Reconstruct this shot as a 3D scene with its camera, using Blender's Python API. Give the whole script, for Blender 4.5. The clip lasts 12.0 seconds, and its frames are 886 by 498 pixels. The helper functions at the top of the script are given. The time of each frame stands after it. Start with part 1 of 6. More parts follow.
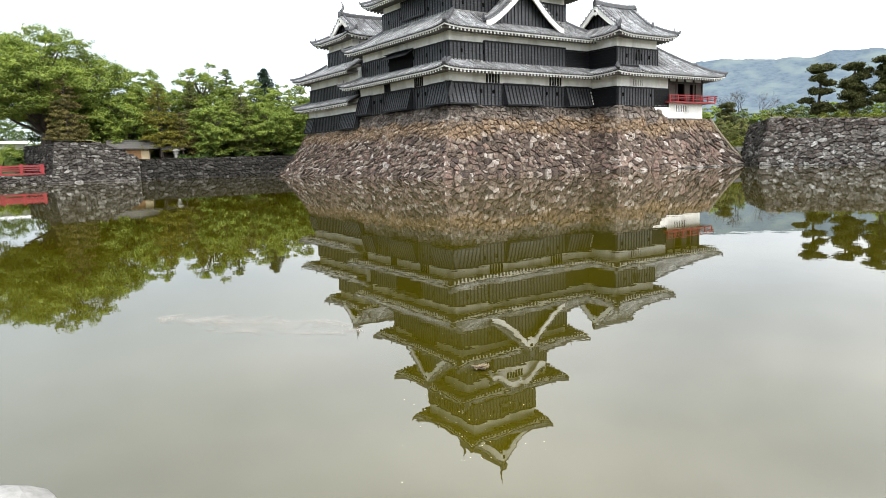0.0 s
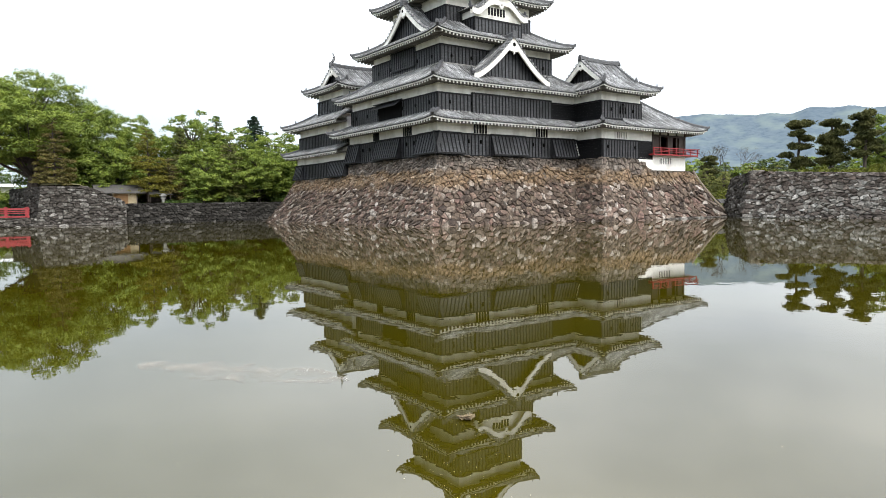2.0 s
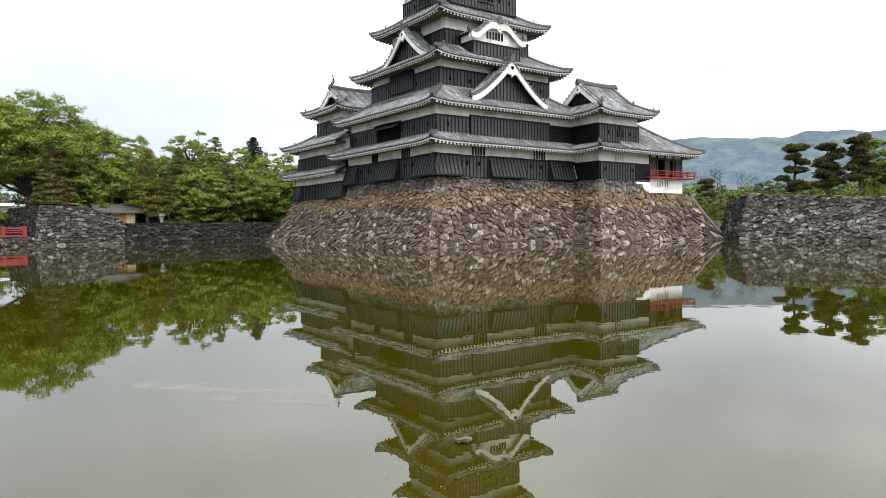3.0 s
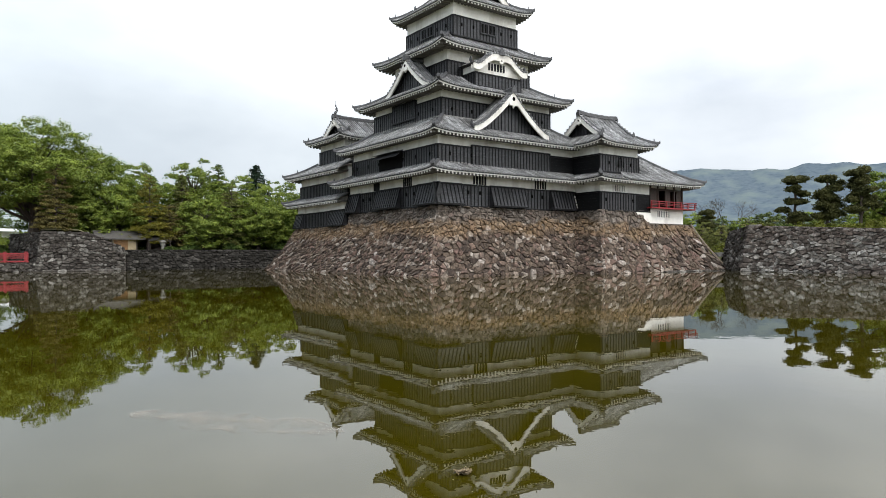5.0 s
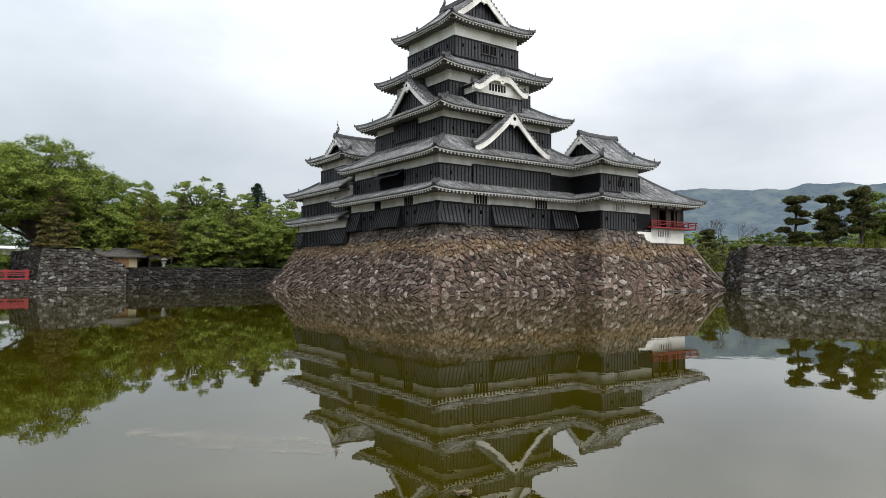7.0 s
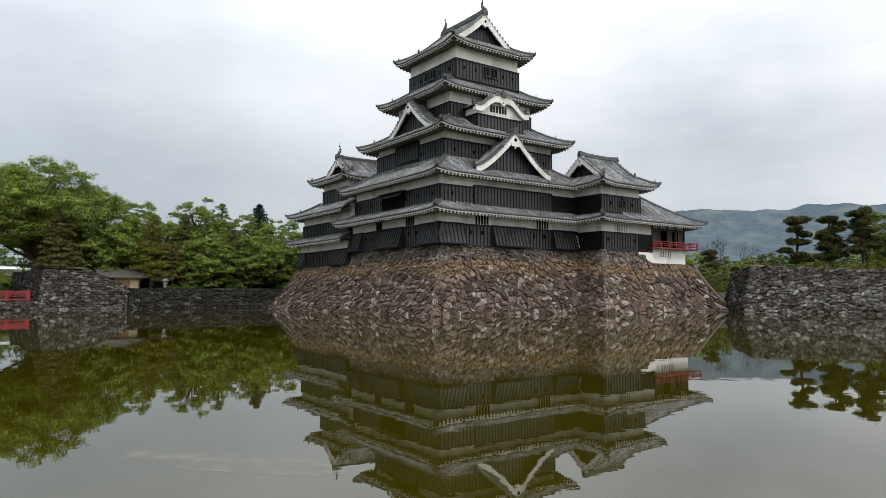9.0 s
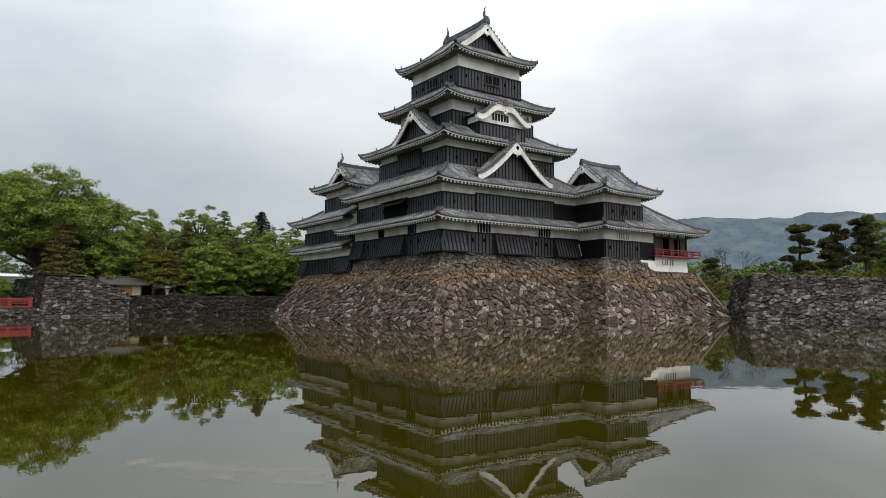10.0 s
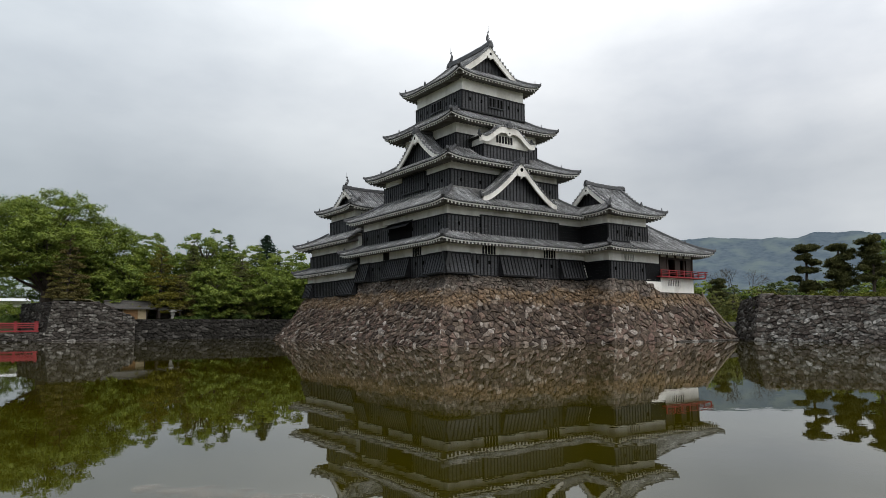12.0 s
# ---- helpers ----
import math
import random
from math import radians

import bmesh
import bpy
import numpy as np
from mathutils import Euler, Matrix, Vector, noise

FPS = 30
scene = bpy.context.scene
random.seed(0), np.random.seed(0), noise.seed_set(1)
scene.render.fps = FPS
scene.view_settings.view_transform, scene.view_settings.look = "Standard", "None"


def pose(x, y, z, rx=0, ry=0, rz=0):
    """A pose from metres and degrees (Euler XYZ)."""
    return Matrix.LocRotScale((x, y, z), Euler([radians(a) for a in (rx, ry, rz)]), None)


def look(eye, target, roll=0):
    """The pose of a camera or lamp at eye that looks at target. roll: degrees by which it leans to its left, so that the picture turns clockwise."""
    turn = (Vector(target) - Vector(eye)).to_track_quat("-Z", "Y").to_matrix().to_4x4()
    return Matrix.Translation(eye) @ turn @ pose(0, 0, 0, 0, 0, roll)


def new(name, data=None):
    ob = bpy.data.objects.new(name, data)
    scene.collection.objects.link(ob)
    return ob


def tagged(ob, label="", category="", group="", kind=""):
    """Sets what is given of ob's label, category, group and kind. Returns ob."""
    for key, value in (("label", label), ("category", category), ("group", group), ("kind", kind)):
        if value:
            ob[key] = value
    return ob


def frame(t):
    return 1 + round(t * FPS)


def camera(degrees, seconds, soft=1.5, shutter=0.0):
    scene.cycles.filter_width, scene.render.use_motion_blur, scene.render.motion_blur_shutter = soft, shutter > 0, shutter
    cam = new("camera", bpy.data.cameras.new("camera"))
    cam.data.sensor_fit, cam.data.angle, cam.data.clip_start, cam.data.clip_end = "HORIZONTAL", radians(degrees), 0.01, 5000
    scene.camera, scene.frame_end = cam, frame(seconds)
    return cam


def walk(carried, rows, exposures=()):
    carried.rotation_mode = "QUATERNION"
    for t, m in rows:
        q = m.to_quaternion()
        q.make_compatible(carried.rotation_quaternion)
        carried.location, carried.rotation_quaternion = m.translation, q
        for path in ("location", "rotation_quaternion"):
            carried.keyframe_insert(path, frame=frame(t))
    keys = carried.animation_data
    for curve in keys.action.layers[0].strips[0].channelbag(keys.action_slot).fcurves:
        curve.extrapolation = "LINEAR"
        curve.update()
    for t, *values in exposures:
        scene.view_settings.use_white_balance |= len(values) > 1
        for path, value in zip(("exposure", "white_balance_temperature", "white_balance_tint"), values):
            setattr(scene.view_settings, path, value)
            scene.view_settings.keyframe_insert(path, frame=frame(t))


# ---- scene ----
cam = camera(66.87, 12.0, 0.6)
EYE = (-43.63, -56.94, 1.91)
# seconds, pitch, roll, yaw
ROWS = [
    (0.0, -7.90, 1.65, -34.70), (0.5, -6.68, 1.41, -35.01), (1.0, -5.97, 1.18, -35.18), (1.5, -4.98, 1.02, -35.46),
    (2.0, -3.84, 0.92, -35.77), (2.5, -2.81, 0.72, -35.90), (3.0, -2.03, 0.64, -35.94), (5.0, 0.43, 0.20, -35.86),
    (5.5, 0.64, 0.17, -35.88), (6.0, 1.01, 0.17, -35.88), (6.5, 1.46, 0.07, -35.85), (7.0, 2.03, 0.00, -35.80),
    (9.0, 3.79, 0.01, -35.68), (9.5, 4.16, -0.04, -35.59), (10.0, 4.45, -0.08, -35.52), (10.5, 4.80, -0.05, -35.40),
    (11.0, 5.28, 0.06, -35.28), (11.5, 5.78, 0.14, -35.22), (12.0, 6.34, 0.24, -35.06),
]
EXPOSURES = [(0.0, 0.0), (1.5, -0.1), (2.5, -0.31), (5.5, -0.78), (7.0, -0.96), (9.5, -1.21), (12.0, -1.44)]
walk(cam, [(t, pose(*EYE, 90 + pitch, roll, yaw)) for t, pitch, roll, yaw in ROWS], EXPOSURES)

# ---- world and light ----
SUN_EL, SUN_AZ = 56.0, 205.0
world = bpy.data.worlds.new("overcast_sky")
scene.world = world
world.use_nodes = True
wn, wl = world.node_tree.nodes, world.node_tree.links
wn.clear()
w_out = wn.new("ShaderNodeOutputWorld")
w_bg = wn.new("ShaderNodeBackground")
w_sky = wn.new("ShaderNodeTexSky")
w_sky.sky_type, w_sky.sun_disc = "NISHITA", False
w_sky.sun_elevation, w_sky.sun_rotation = radians(SUN_EL), radians(SUN_AZ)
w_co = wn.new("ShaderNodeTexCoord")
w_sep = wn.new("ShaderNodeSeparateXYZ")
wl.new(w_co.outputs["Generated"], w_sep.inputs[0])
w_up = wn.new("ShaderNodeValToRGB")
w_up.color_ramp.elements[0].position, w_up.color_ramp.elements[0].color = 0.0, (1.28, 1.37, 1.46, 1)
w_up.color_ramp.elements[1].position, w_up.color_ramp.elements[1].color = 1.0, (1.75, 1.80, 1.88, 1)
for w_pos, w_col in ((0.2, (1.45, 1.54, 1.63, 1)), (0.32, (2.08, 2.16, 2.26, 1)), (0.46, (2.78, 2.86, 2.95, 1)), (0.7, (2.2, 2.32, 2.45, 1))):
    w_up.color_ramp.elements.new(w_pos).color = w_col
wl.new(w_sep.outputs["Z"], w_up.inputs[0])
w_map = wn.new("ShaderNodeMapping")
w_map.inputs["Scale"].default_value = (1.0, 1.0, 2.3)
wl.new(w_co.outputs["Generated"], w_map.inputs[0])
w_noise = wn.new("ShaderNodeTexNoise")
w_noise.inputs["Scale"].default_value, w_noise.inputs["Detail"].default_value = 1.7, 7
w_noise.inputs["Roughness"].default_value = 0.52
wl.new(w_map.outputs[0], w_noise.inputs["Vector"])
w_cloud = wn.new("ShaderNodeValToRGB")
w_cloud.color_ramp.elements[0].position, w_cloud.color_ramp.elements[0].color = 0.30, (0.68, 0.71, 0.76, 1)
w_cloud.color_ramp.elements[1].position, w_cloud.color_ramp.elements[1].color = 0.68, (1.18, 1.17, 1.16, 1)
wl.new(w_noise.outputs["Fac"], w_cloud.inputs[0])
w_mul = wn.new("ShaderNodeMix")
w_mul.data_type, w_mul.blend_type = "RGBA", "MULTIPLY"
w_mul.inputs[0].default_value = 1.0
wl.new(w_up.outputs[0], w_mul.inputs[6])
wl.new(w_cloud.outputs[0], w_mul.inputs[7])
w_scale = wn.new("ShaderNodeMix")
w_scale.data_type, w_scale.blend_type = "RGBA", "MULTIPLY"
w_scale.inputs[0].default_value = 1.0
w_scale.inputs[7].default_value = (0.08, 0.08, 0.08, 1)
wl.new(w_sky.outputs[0], w_scale.inputs[6])
w_mix = wn.new("ShaderNodeMix")
w_mix.data_type = "RGBA"
w_mix.inputs[0].default_value = 0.92
wl.new(w_scale.outputs[2], w_mix.inputs[6])
# the cloud is thinner towards the sun's side
w_dot = wn.new("ShaderNodeVectorMath")
w_dot.operation = "DOT_PRODUCT"
w_dot.inputs[1].default_value = (0.81, -0.58, 0.0)
wl.new(w_co.outputs["Generated"], w_dot.inputs[0])
w_side = wn.new("ShaderNodeMapRange")
w_side.inputs["From Min"].default_value, w_side.inputs["From Max"].default_value = -0.6, 0.6
wl.new(w_dot.outputs["Value"], w_side.inputs[0])
w_tint = wn.new("ShaderNodeValToRGB")
w_tint.color_ramp.elements[0].color, w_tint.color_ramp.elements[1].color = (0.765, 0.81, 0.84, 1), (1.44, 1.40, 1.35, 1)
wl.new(w_side.outputs[0], w_tint.inputs[0])
w_thin = wn.new("ShaderNodeMix")
w_thin.data_type, w_thin.blend_type = "RGBA", "MULTIPLY"
w_thin.inputs[0].default_value = 1.0
wl.new(w_mul.outputs[2], w_thin.inputs[6])
wl.new(w_tint.outputs[0], w_thin.inputs[7])
w_dot2 = wn.new("ShaderNodeVectorMath")
w_dot2.operation = "DOT_PRODUCT"
w_dot2.inputs[1].default_value = (-0.5, -0.86, 0.1)
wl.new(w_co.outputs["Generated"], w_dot2.inputs[0])
w_glow = wn.new("ShaderNodeMapRange")
w_glow.interpolation_type = "SMOOTHSTEP"
w_glow.inputs["From Min"].default_value, w_glow.inputs["From Max"].default_value = 0.0, 1.0
w_glow.inputs["To Min"].default_value, w_glow.inputs["To Max"].default_value = 1.0, 1.4
wl.new(w_dot2.outputs["Value"], w_glow.inputs[0])
w_lit = wn.new("ShaderNodeMix")
w_lit.data_type, w_lit.blend_type = "RGBA", "MULTIPLY"
w_lit.inputs[0].default_value = 1.0
wl.new(w_thin.outputs[2], w_lit.inputs[6])
wl.new(w_glow.outputs[0], w_lit.inputs[7])
wl.new(w_lit.outputs[2], w_mix.inputs[7])
wl.new(w_mix.outputs[2], w_bg.inputs[0])
w_bg.inputs[1].default_value = 1.0
wl.new(w_bg.outputs[0], w_out.inputs[0])

sun = new("sun", bpy.data.lights.new("sun", "SUN"))
sun.data.energy, sun.data.angle, sun.data.color = 2.7, radians(12), (1.0, 0.97, 0.92)
az, el = radians(SUN_AZ), radians(SUN_EL)
sun.matrix_world = look((60 * math.sin(az) * math.cos(el), 60 * math.cos(az) * math.cos(el), 60 * math.sin(el)), (0, 0, 0))


# ---- materials ----
def mat(name, c1, c2, rough=0.7, scale=1.0, bump=0.0, fine=12.0, vary=0.0, by="object", stretch=(1, 1, 1), spec=0.5, c3=None, big=0.15, hue=0.05, flat=(1, 1, 1), grain=0.0):
    """A procedural surface: two colours by noise, a third in large stains, bump, and a shift in value from piece to piece."""
    m = bpy.data.materials.new(name)
    m.use_nodes = True
    n, l = m.node_tree.nodes, m.node_tree.links
    b = n["Principled BSDF"]
    geo = n.new("ShaderNodeNewGeometry")
    mp = n.new("ShaderNodeMapping")
    mp.inputs["Scale"].default_value = stretch
    l.new(geo.outputs["Position"], mp.inputs[0])
    a = n.new("ShaderNodeTexNoise")
    a.inputs["Scale"].default_value, a.inputs["Detail"].default_value = scale, 6
    a.inputs["Roughness"].default_value = 0.65
    l.new(mp.outputs[0], a.inputs["Vector"])
    r = n.new("ShaderNodeValToRGB")
    r.color_ramp.elements[0].position, r.color_ramp.elements[0].color = 0.32, (*c1, 1)
    r.color_ramp.elements[1].position, r.color_ramp.elements[1].color = 0.68, (*c2, 1)
    l.new(a.outputs["Fac"], r.inputs[0])
    col = r.outputs[0]
    if c3:
        s = n.new("ShaderNodeTexNoise")
        s.inputs["Scale"].default_value, s.inputs["Detail"].default_value = big, 5
        fm = n.new("ShaderNodeMapping")
        fm.inputs["Scale"].default_value = flat
        l.new(geo.outputs["Position"], fm.inputs[0])
        l.new(fm.outputs[0], s.inputs["Vector"])
        sr = n.new("ShaderNodeValToRGB")
        sr.color_ramp.elements[0].position, sr.color_ramp.elements[1].position = 0.48, 0.66
        l.new(s.outputs["Fac"], sr.inputs[0])
        mx = n.new("ShaderNodeMix")
        mx.data_type = "RGBA"
        l.new(sr.outputs[0], mx.inputs[0])
        l.new(col, mx.inputs[6])
        mx.inputs[7].default_value = (*c3, 1)
        col = mx.outputs[2]
    if vary:
        if by == "object":
            rnd = n.new("ShaderNodeObjectInfo").outputs["Random"]
        else:
            rnd = geo.outputs["Random Per Island"]
        hsv = n.new("ShaderNodeHueSaturation")
        mr = n.new("ShaderNodeMapRange")
        mr.inputs["To Min"].default_value, mr.inputs["To Max"].default_value = 1 - vary, 1 + vary
        l.new(rnd, mr.inputs[0])
        l.new(mr.outputs[0], hsv.inputs["Value"])
        mul = n.new("ShaderNodeMath")
        mul.operation = "MULTIPLY"
        mul.inputs[1].default_value = 7.31
        l.new(rnd, mul.inputs[0])
        fr = n.new("ShaderNodeMath")
        fr.operation = "FRACT"
        l.new(mul.outputs[0], fr.inputs[0])
        mh = n.new("ShaderNodeMapRange")
        mh.inputs["To Min"].default_value, mh.inputs["To Max"].default_value = 0.5 - hue * vary, 0.5 + hue * vary
        l.new(fr.outputs[0], mh.inputs[0])
        l.new(mh.outputs[0], hsv.inputs["Hue"])
        mu2 = n.new("ShaderNodeMath")
        mu2.operation = "MULTIPLY"
        mu2.inputs[1].default_value = 17.7
        l.new(rnd, mu2.inputs[0])
        fr2 = n.new("ShaderNodeMath")
        fr2.operation = "FRACT"
        l.new(mu2.outputs[0], fr2.inputs[0])
        ms = n.new("ShaderNodeMapRange")
        ms.inputs["To Min"].default_value, ms.inputs["To Max"].default_value = 1 - vary, 1 + 0.6 * vary
        l.new(fr2.outputs[0], ms.inputs[0])
        l.new(ms.outputs[0], hsv.inputs["Saturation"])
        l.new(col, hsv.inputs["Color"])
        col = hsv.outputs[0]
    if grain:
        gn = n.new("ShaderNodeTexNoise")
        gn.inputs["Scale"].default_value, gn.inputs["Detail"].default_value = 4.0, 8
        gn.inputs["Roughness"].default_value = 0.75
        l.new(geo.outputs["Position"], gn.inputs["Vector"])
        gm = n.new("ShaderNodeMapRange")
        gm.inputs["From Min"].default_value, gm.inputs["From Max"].default_value = 0.3, 0.7
        gm.inputs["To Min"].default_value, gm.inputs["To Max"].default_value = 1 - grain, 1 + grain
        l.new(gn.outputs["Fac"], gm.inputs[0])
        gh = n.new("ShaderNodeHueSaturation")
        l.new(gm.outputs[0], gh.inputs["Value"])
        l.new(col, gh.inputs["Color"])
        col = gh.outputs[0]
    l.new(col, b.inputs["Base Color"])
    b.inputs["Roughness"].default_value = rough
    b.inputs["Specular IOR Level"].default_value = spec
    if bump:
        f = n.new("ShaderNodeTexNoise")
        f.inputs["Scale"].default_value, f.inputs["Detail"].default_value = fine, 5
        l.new(mp.outputs[0], f.inputs["Vector"])
        bp = n.new("ShaderNodeBump")
        bp.inputs["Strength"].default_value, bp.inputs["Distance"].default_value = bump, 0.05
        l.new(f.outputs["Fac"], bp.inputs["Height"])
        l.new(bp.outputs[0], b.inputs["Normal"])
    return m


PSTONE = mat("pale_stone", (0.14, 0.133, 0.122), (0.32, 0.31, 0.29), 0.85, 3.0, 0.6, 8, grain=0.3)
PLASTER = mat("lime_plaster", (0.78, 0.75, 0.69), (0.90, 0.88, 0.83), 0.85, 0.8, 0.15, 8, stretch=(1, 1, 0.35), c3=(0.60, 0.565, 0.51), big=0.6, flat=(1, 1, 0.4), grain=0.06)
TRIM = mat("plastered_eaves", (0.66, 0.64, 0.59), (0.80, 0.78, 0.73), 0.85, 1.5, 0.1)
# shade under the eaves is painted into the rafter and soffit colours
RAFTER = mat("shade_toned_rafters", (0.12, 0.11, 0.098), (0.21, 0.197, 0.178), 0.9, 1.5, 0.1)
SOFFIT = mat("shade_toned_soffit", (0.085, 0.078, 0.07), (0.15, 0.14, 0.127), 0.9, 1.5, 0.1)
BOARD = mat("black_lacquered_boards", (0.014, 0.014, 0.016), (0.055, 0.056, 0.062), 0.38, 2.0, 0.5, 5, stretch=(0.7, 0.7, 7), spec=0.5, c3=(0.012, 0.012, 0.013), big=0.5, grain=0.45)
BATTEN = mat("black_battens", (0.003, 0.003, 0.0035), (0.009, 0.009, 0.010), 0.55, 3.0, vary=0.3, spec=0.25)
PLAIN = mat("plain_black_boards", (0.004, 0.004, 0.0045), (0.010, 0.010, 0.011), 0.55, 2.0, 0.2, 5, stretch=(0.7, 0.7, 7), spec=0.15)
TILE = mat("grey_roof_tile", (0.09, 0.09, 0.091), (0.40, 0.40, 0.40), 0.42, 1.6, 0.2, 9, vary=0.5, by="island", c3=(0.11, 0.108, 0.104), big=0.6, hue=0.0, grain=0.8)
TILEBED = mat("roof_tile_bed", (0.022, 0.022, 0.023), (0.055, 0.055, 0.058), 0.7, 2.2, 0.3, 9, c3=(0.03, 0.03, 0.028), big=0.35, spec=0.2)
RIDGE = mat("ridge_tile", (0.03, 0.03, 0.032), (0.12, 0.12, 0.125), 0.55, 5.0, 0.3, 9, stretch=(1, 1, 4), grain=0.4)
TILECAP = mat("eave_tile_cap", (0.10, 0.10, 0.10), (0.26, 0.26, 0.255), 0.6, 3.0)
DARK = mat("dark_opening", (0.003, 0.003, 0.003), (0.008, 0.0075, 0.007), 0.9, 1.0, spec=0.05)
RED = mat("vermilion_lacquer", (0.20, 0.014, 0.018), (0.33, 0.028, 0.03), 0.45, 2.0)
BROWN = mat("dark_brown_wood", (0.024, 0.014, 0.010), (0.05, 0.03, 0.02), 0.6, 3.0, 0.2, stretch=(3, 3, 0.4))
OAK = mat("warm_oak", (0.22, 0.11, 0.045), (0.34, 0.19, 0.08), 0.7, 3.0, 0.2, stretch=(4, 4, 0.4))
WOOD = mat("weathered_wood", (0.18, 0.14, 0.10), (0.32, 0.26, 0.20), 0.8, 3.0, 0.2)
def stone_mat(name, tones, by, band=None, streak=0.0):
    """Weathered stones: each takes one of the tones by chance, with speckle; band: a rust stain (low, high, colour, colour above it) along the courses."""
    m = mat(name, (0.42, 0.41, 0.40), (1.45, 1.43, 1.40), 0.88, 3.4, 1.0, 7, grain=0.75)
    n, l = m.node_tree.nodes, m.node_tree.links
    b = n["Principled BSDF"]
    speckle = b.inputs["Base Color"].links[0].from_socket
    geo = n.new("ShaderNodeNewGeometry")
    rnd = n.new("ShaderNodeObjectInfo").outputs["Random"] if by == "object" else geo.outputs["Random Per Island"]
    r = n.new("ShaderNodeValToRGB")
    r.color_ramp.elements[0].position, r.color_ramp.elements[0].color = tones[0][0], (*tones[0][1], 1)
    r.color_ramp.elements[1].position, r.color_ramp.elements[1].color = tones[-1][0], (*tones[-1][1], 1)
    for q, c in tones[1:-1]:
        r.color_ramp.elements.new(q).color = (*c, 1)
    l.new(rnd, r.inputs[0])
    col = r.outputs[0]
    if band:
        low, high, tint, cap = band
        sep, no, add, ramp, mx = (n.new(t) for t in ("ShaderNodeSeparateXYZ", "ShaderNodeTexNoise", "ShaderNodeMath", "ShaderNodeValToRGB", "ShaderNodeMix"))
        l.new(geo.outputs["Position"], sep.inputs[0])
        no.inputs["Scale"].default_value, no.inputs["Detail"].default_value = 0.35, 5
        l.new(geo.outputs["Position"], no.inputs["Vector"])
        add.operation = "MULTIPLY_ADD"
        add.inputs[1].default_value = 3.2
        l.new(no.outputs["Fac"], add.inputs[0])
        l.new(sep.outputs["Z"], add.inputs[2])
        sc = n.new("ShaderNodeMath")
        sc.operation = "DIVIDE"
        sc.inputs[1].default_value = 12.0
        l.new(add.outputs[0], sc.inputs[0])
        mid = 1.6
        els = ramp.color_ramp.elements
        els[0].position, els[0].color = (low + mid - 0.7) / 12, (*tint, 0.0)
        els[1].position, els[1].color = (high + mid + 0.45) / 12, (*cap, 0.55)
        for q in ((low + mid + 0.1) / 12, (high + mid - 0.05) / 12):
            els.new(q).color = (*tint, 0.6)
        l.new(sc.outputs[0], ramp.inputs[0])
        mx.data_type = "RGBA"
        l.new(ramp.outputs["Alpha"], mx.inputs[0])
        l.new(col, mx.inputs[6])
        l.new(ramp.outputs["Color"], mx.inputs[7])
        col = mx.outputs[2]
    mul = n.new("ShaderNodeMix")
    mul.data_type, mul.blend_type = "RGBA", "MULTIPLY"
    mul.inputs[0].default_value = 1.0
    l.new(col, mul.inputs[6])
    l.new(speckle, mul.inputs[7])
    l.new(mul.outputs[2], b.inputs["Base Color"])
    b.inputs["Specular IOR Level"].default_value = 0.3
    return m


TONES_B = ((0.0, (0.048, 0.035, 0.029)), (0.28, (0.085, 0.063, 0.049)), (0.52, (0.124, 0.094, 0.071)), (0.68, (0.135, 0.087, 0.072)), (0.82, (0.181, 0.144, 0.116)), (0.93, (0.254, 0.217, 0.187)), (1.0, (0.355, 0.320, 0.290)))
TONES_G = ((0.0, (0.071, 0.058, 0.051)), (0.3, (0.130, 0.110, 0.097)), (0.55, (0.187, 0.172, 0.156)), (0.8, (0.264, 0.249, 0.229)), (1.0, (0.385, 0.373, 0.353)))
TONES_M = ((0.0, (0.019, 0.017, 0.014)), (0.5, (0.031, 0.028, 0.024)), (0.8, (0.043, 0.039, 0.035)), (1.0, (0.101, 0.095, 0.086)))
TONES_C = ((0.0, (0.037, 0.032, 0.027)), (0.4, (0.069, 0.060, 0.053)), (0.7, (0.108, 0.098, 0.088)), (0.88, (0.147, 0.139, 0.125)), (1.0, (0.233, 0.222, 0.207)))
RUST = (4.0, 4.85, (0.215, 0.145, 0.082), (0.125, 0.110, 0.096))
STONE, STONES = (stone_mat("rubble_stone", TONES_B, "object", RUST), stone_mat("rubble_stone_joined", TONES_B, "island", RUST))
DARKTOP = (3.5, 4.4, (0.10, 0.078, 0.066), (0.105, 0.09, 0.078))
GSTONE, GSTONES = (stone_mat("grey_stone", TONES_G, "object", DARKTOP), stone_mat("grey_stone_joined", TONES_G, "island", DARKTOP))
# weathered tones; on wall_east_return they stand in for shade
CSTONE, CSTONES = (stone_mat("weathered_and_shade_stone", TONES_C, "object"), stone_mat("weathered_and_shade_stone_joined", TONES_C, "island"))
# mossy tones, darkened further to hold the trees' shade on the north wall
MSTONE, MSTONES = (stone_mat("dark_mossy_shaded_stone", TONES_M, "object"), stone_mat("dark_mossy_shaded_stone_joined", TONES_M, "island"))
CREVICE = mat("deep_crevice", (0.02, 0.017, 0.014), (0.05, 0.043, 0.036), 0.95, 3.0)
JOINT = mat("small_packing_stones", (0.04, 0.033, 0.028), (0.14, 0.115, 0.093), 0.95, 3.0)
EARTH = mat("earth_and_grass", (0.05, 0.075, 0.02), (0.14, 0.13, 0.07), 0.95, 0.5, 0.4, 4)
GRASS = mat("dry_lawn", (0.08, 0.085, 0.03), (0.20, 0.18, 0.09), 0.95, 1.0, 0.4, 6)
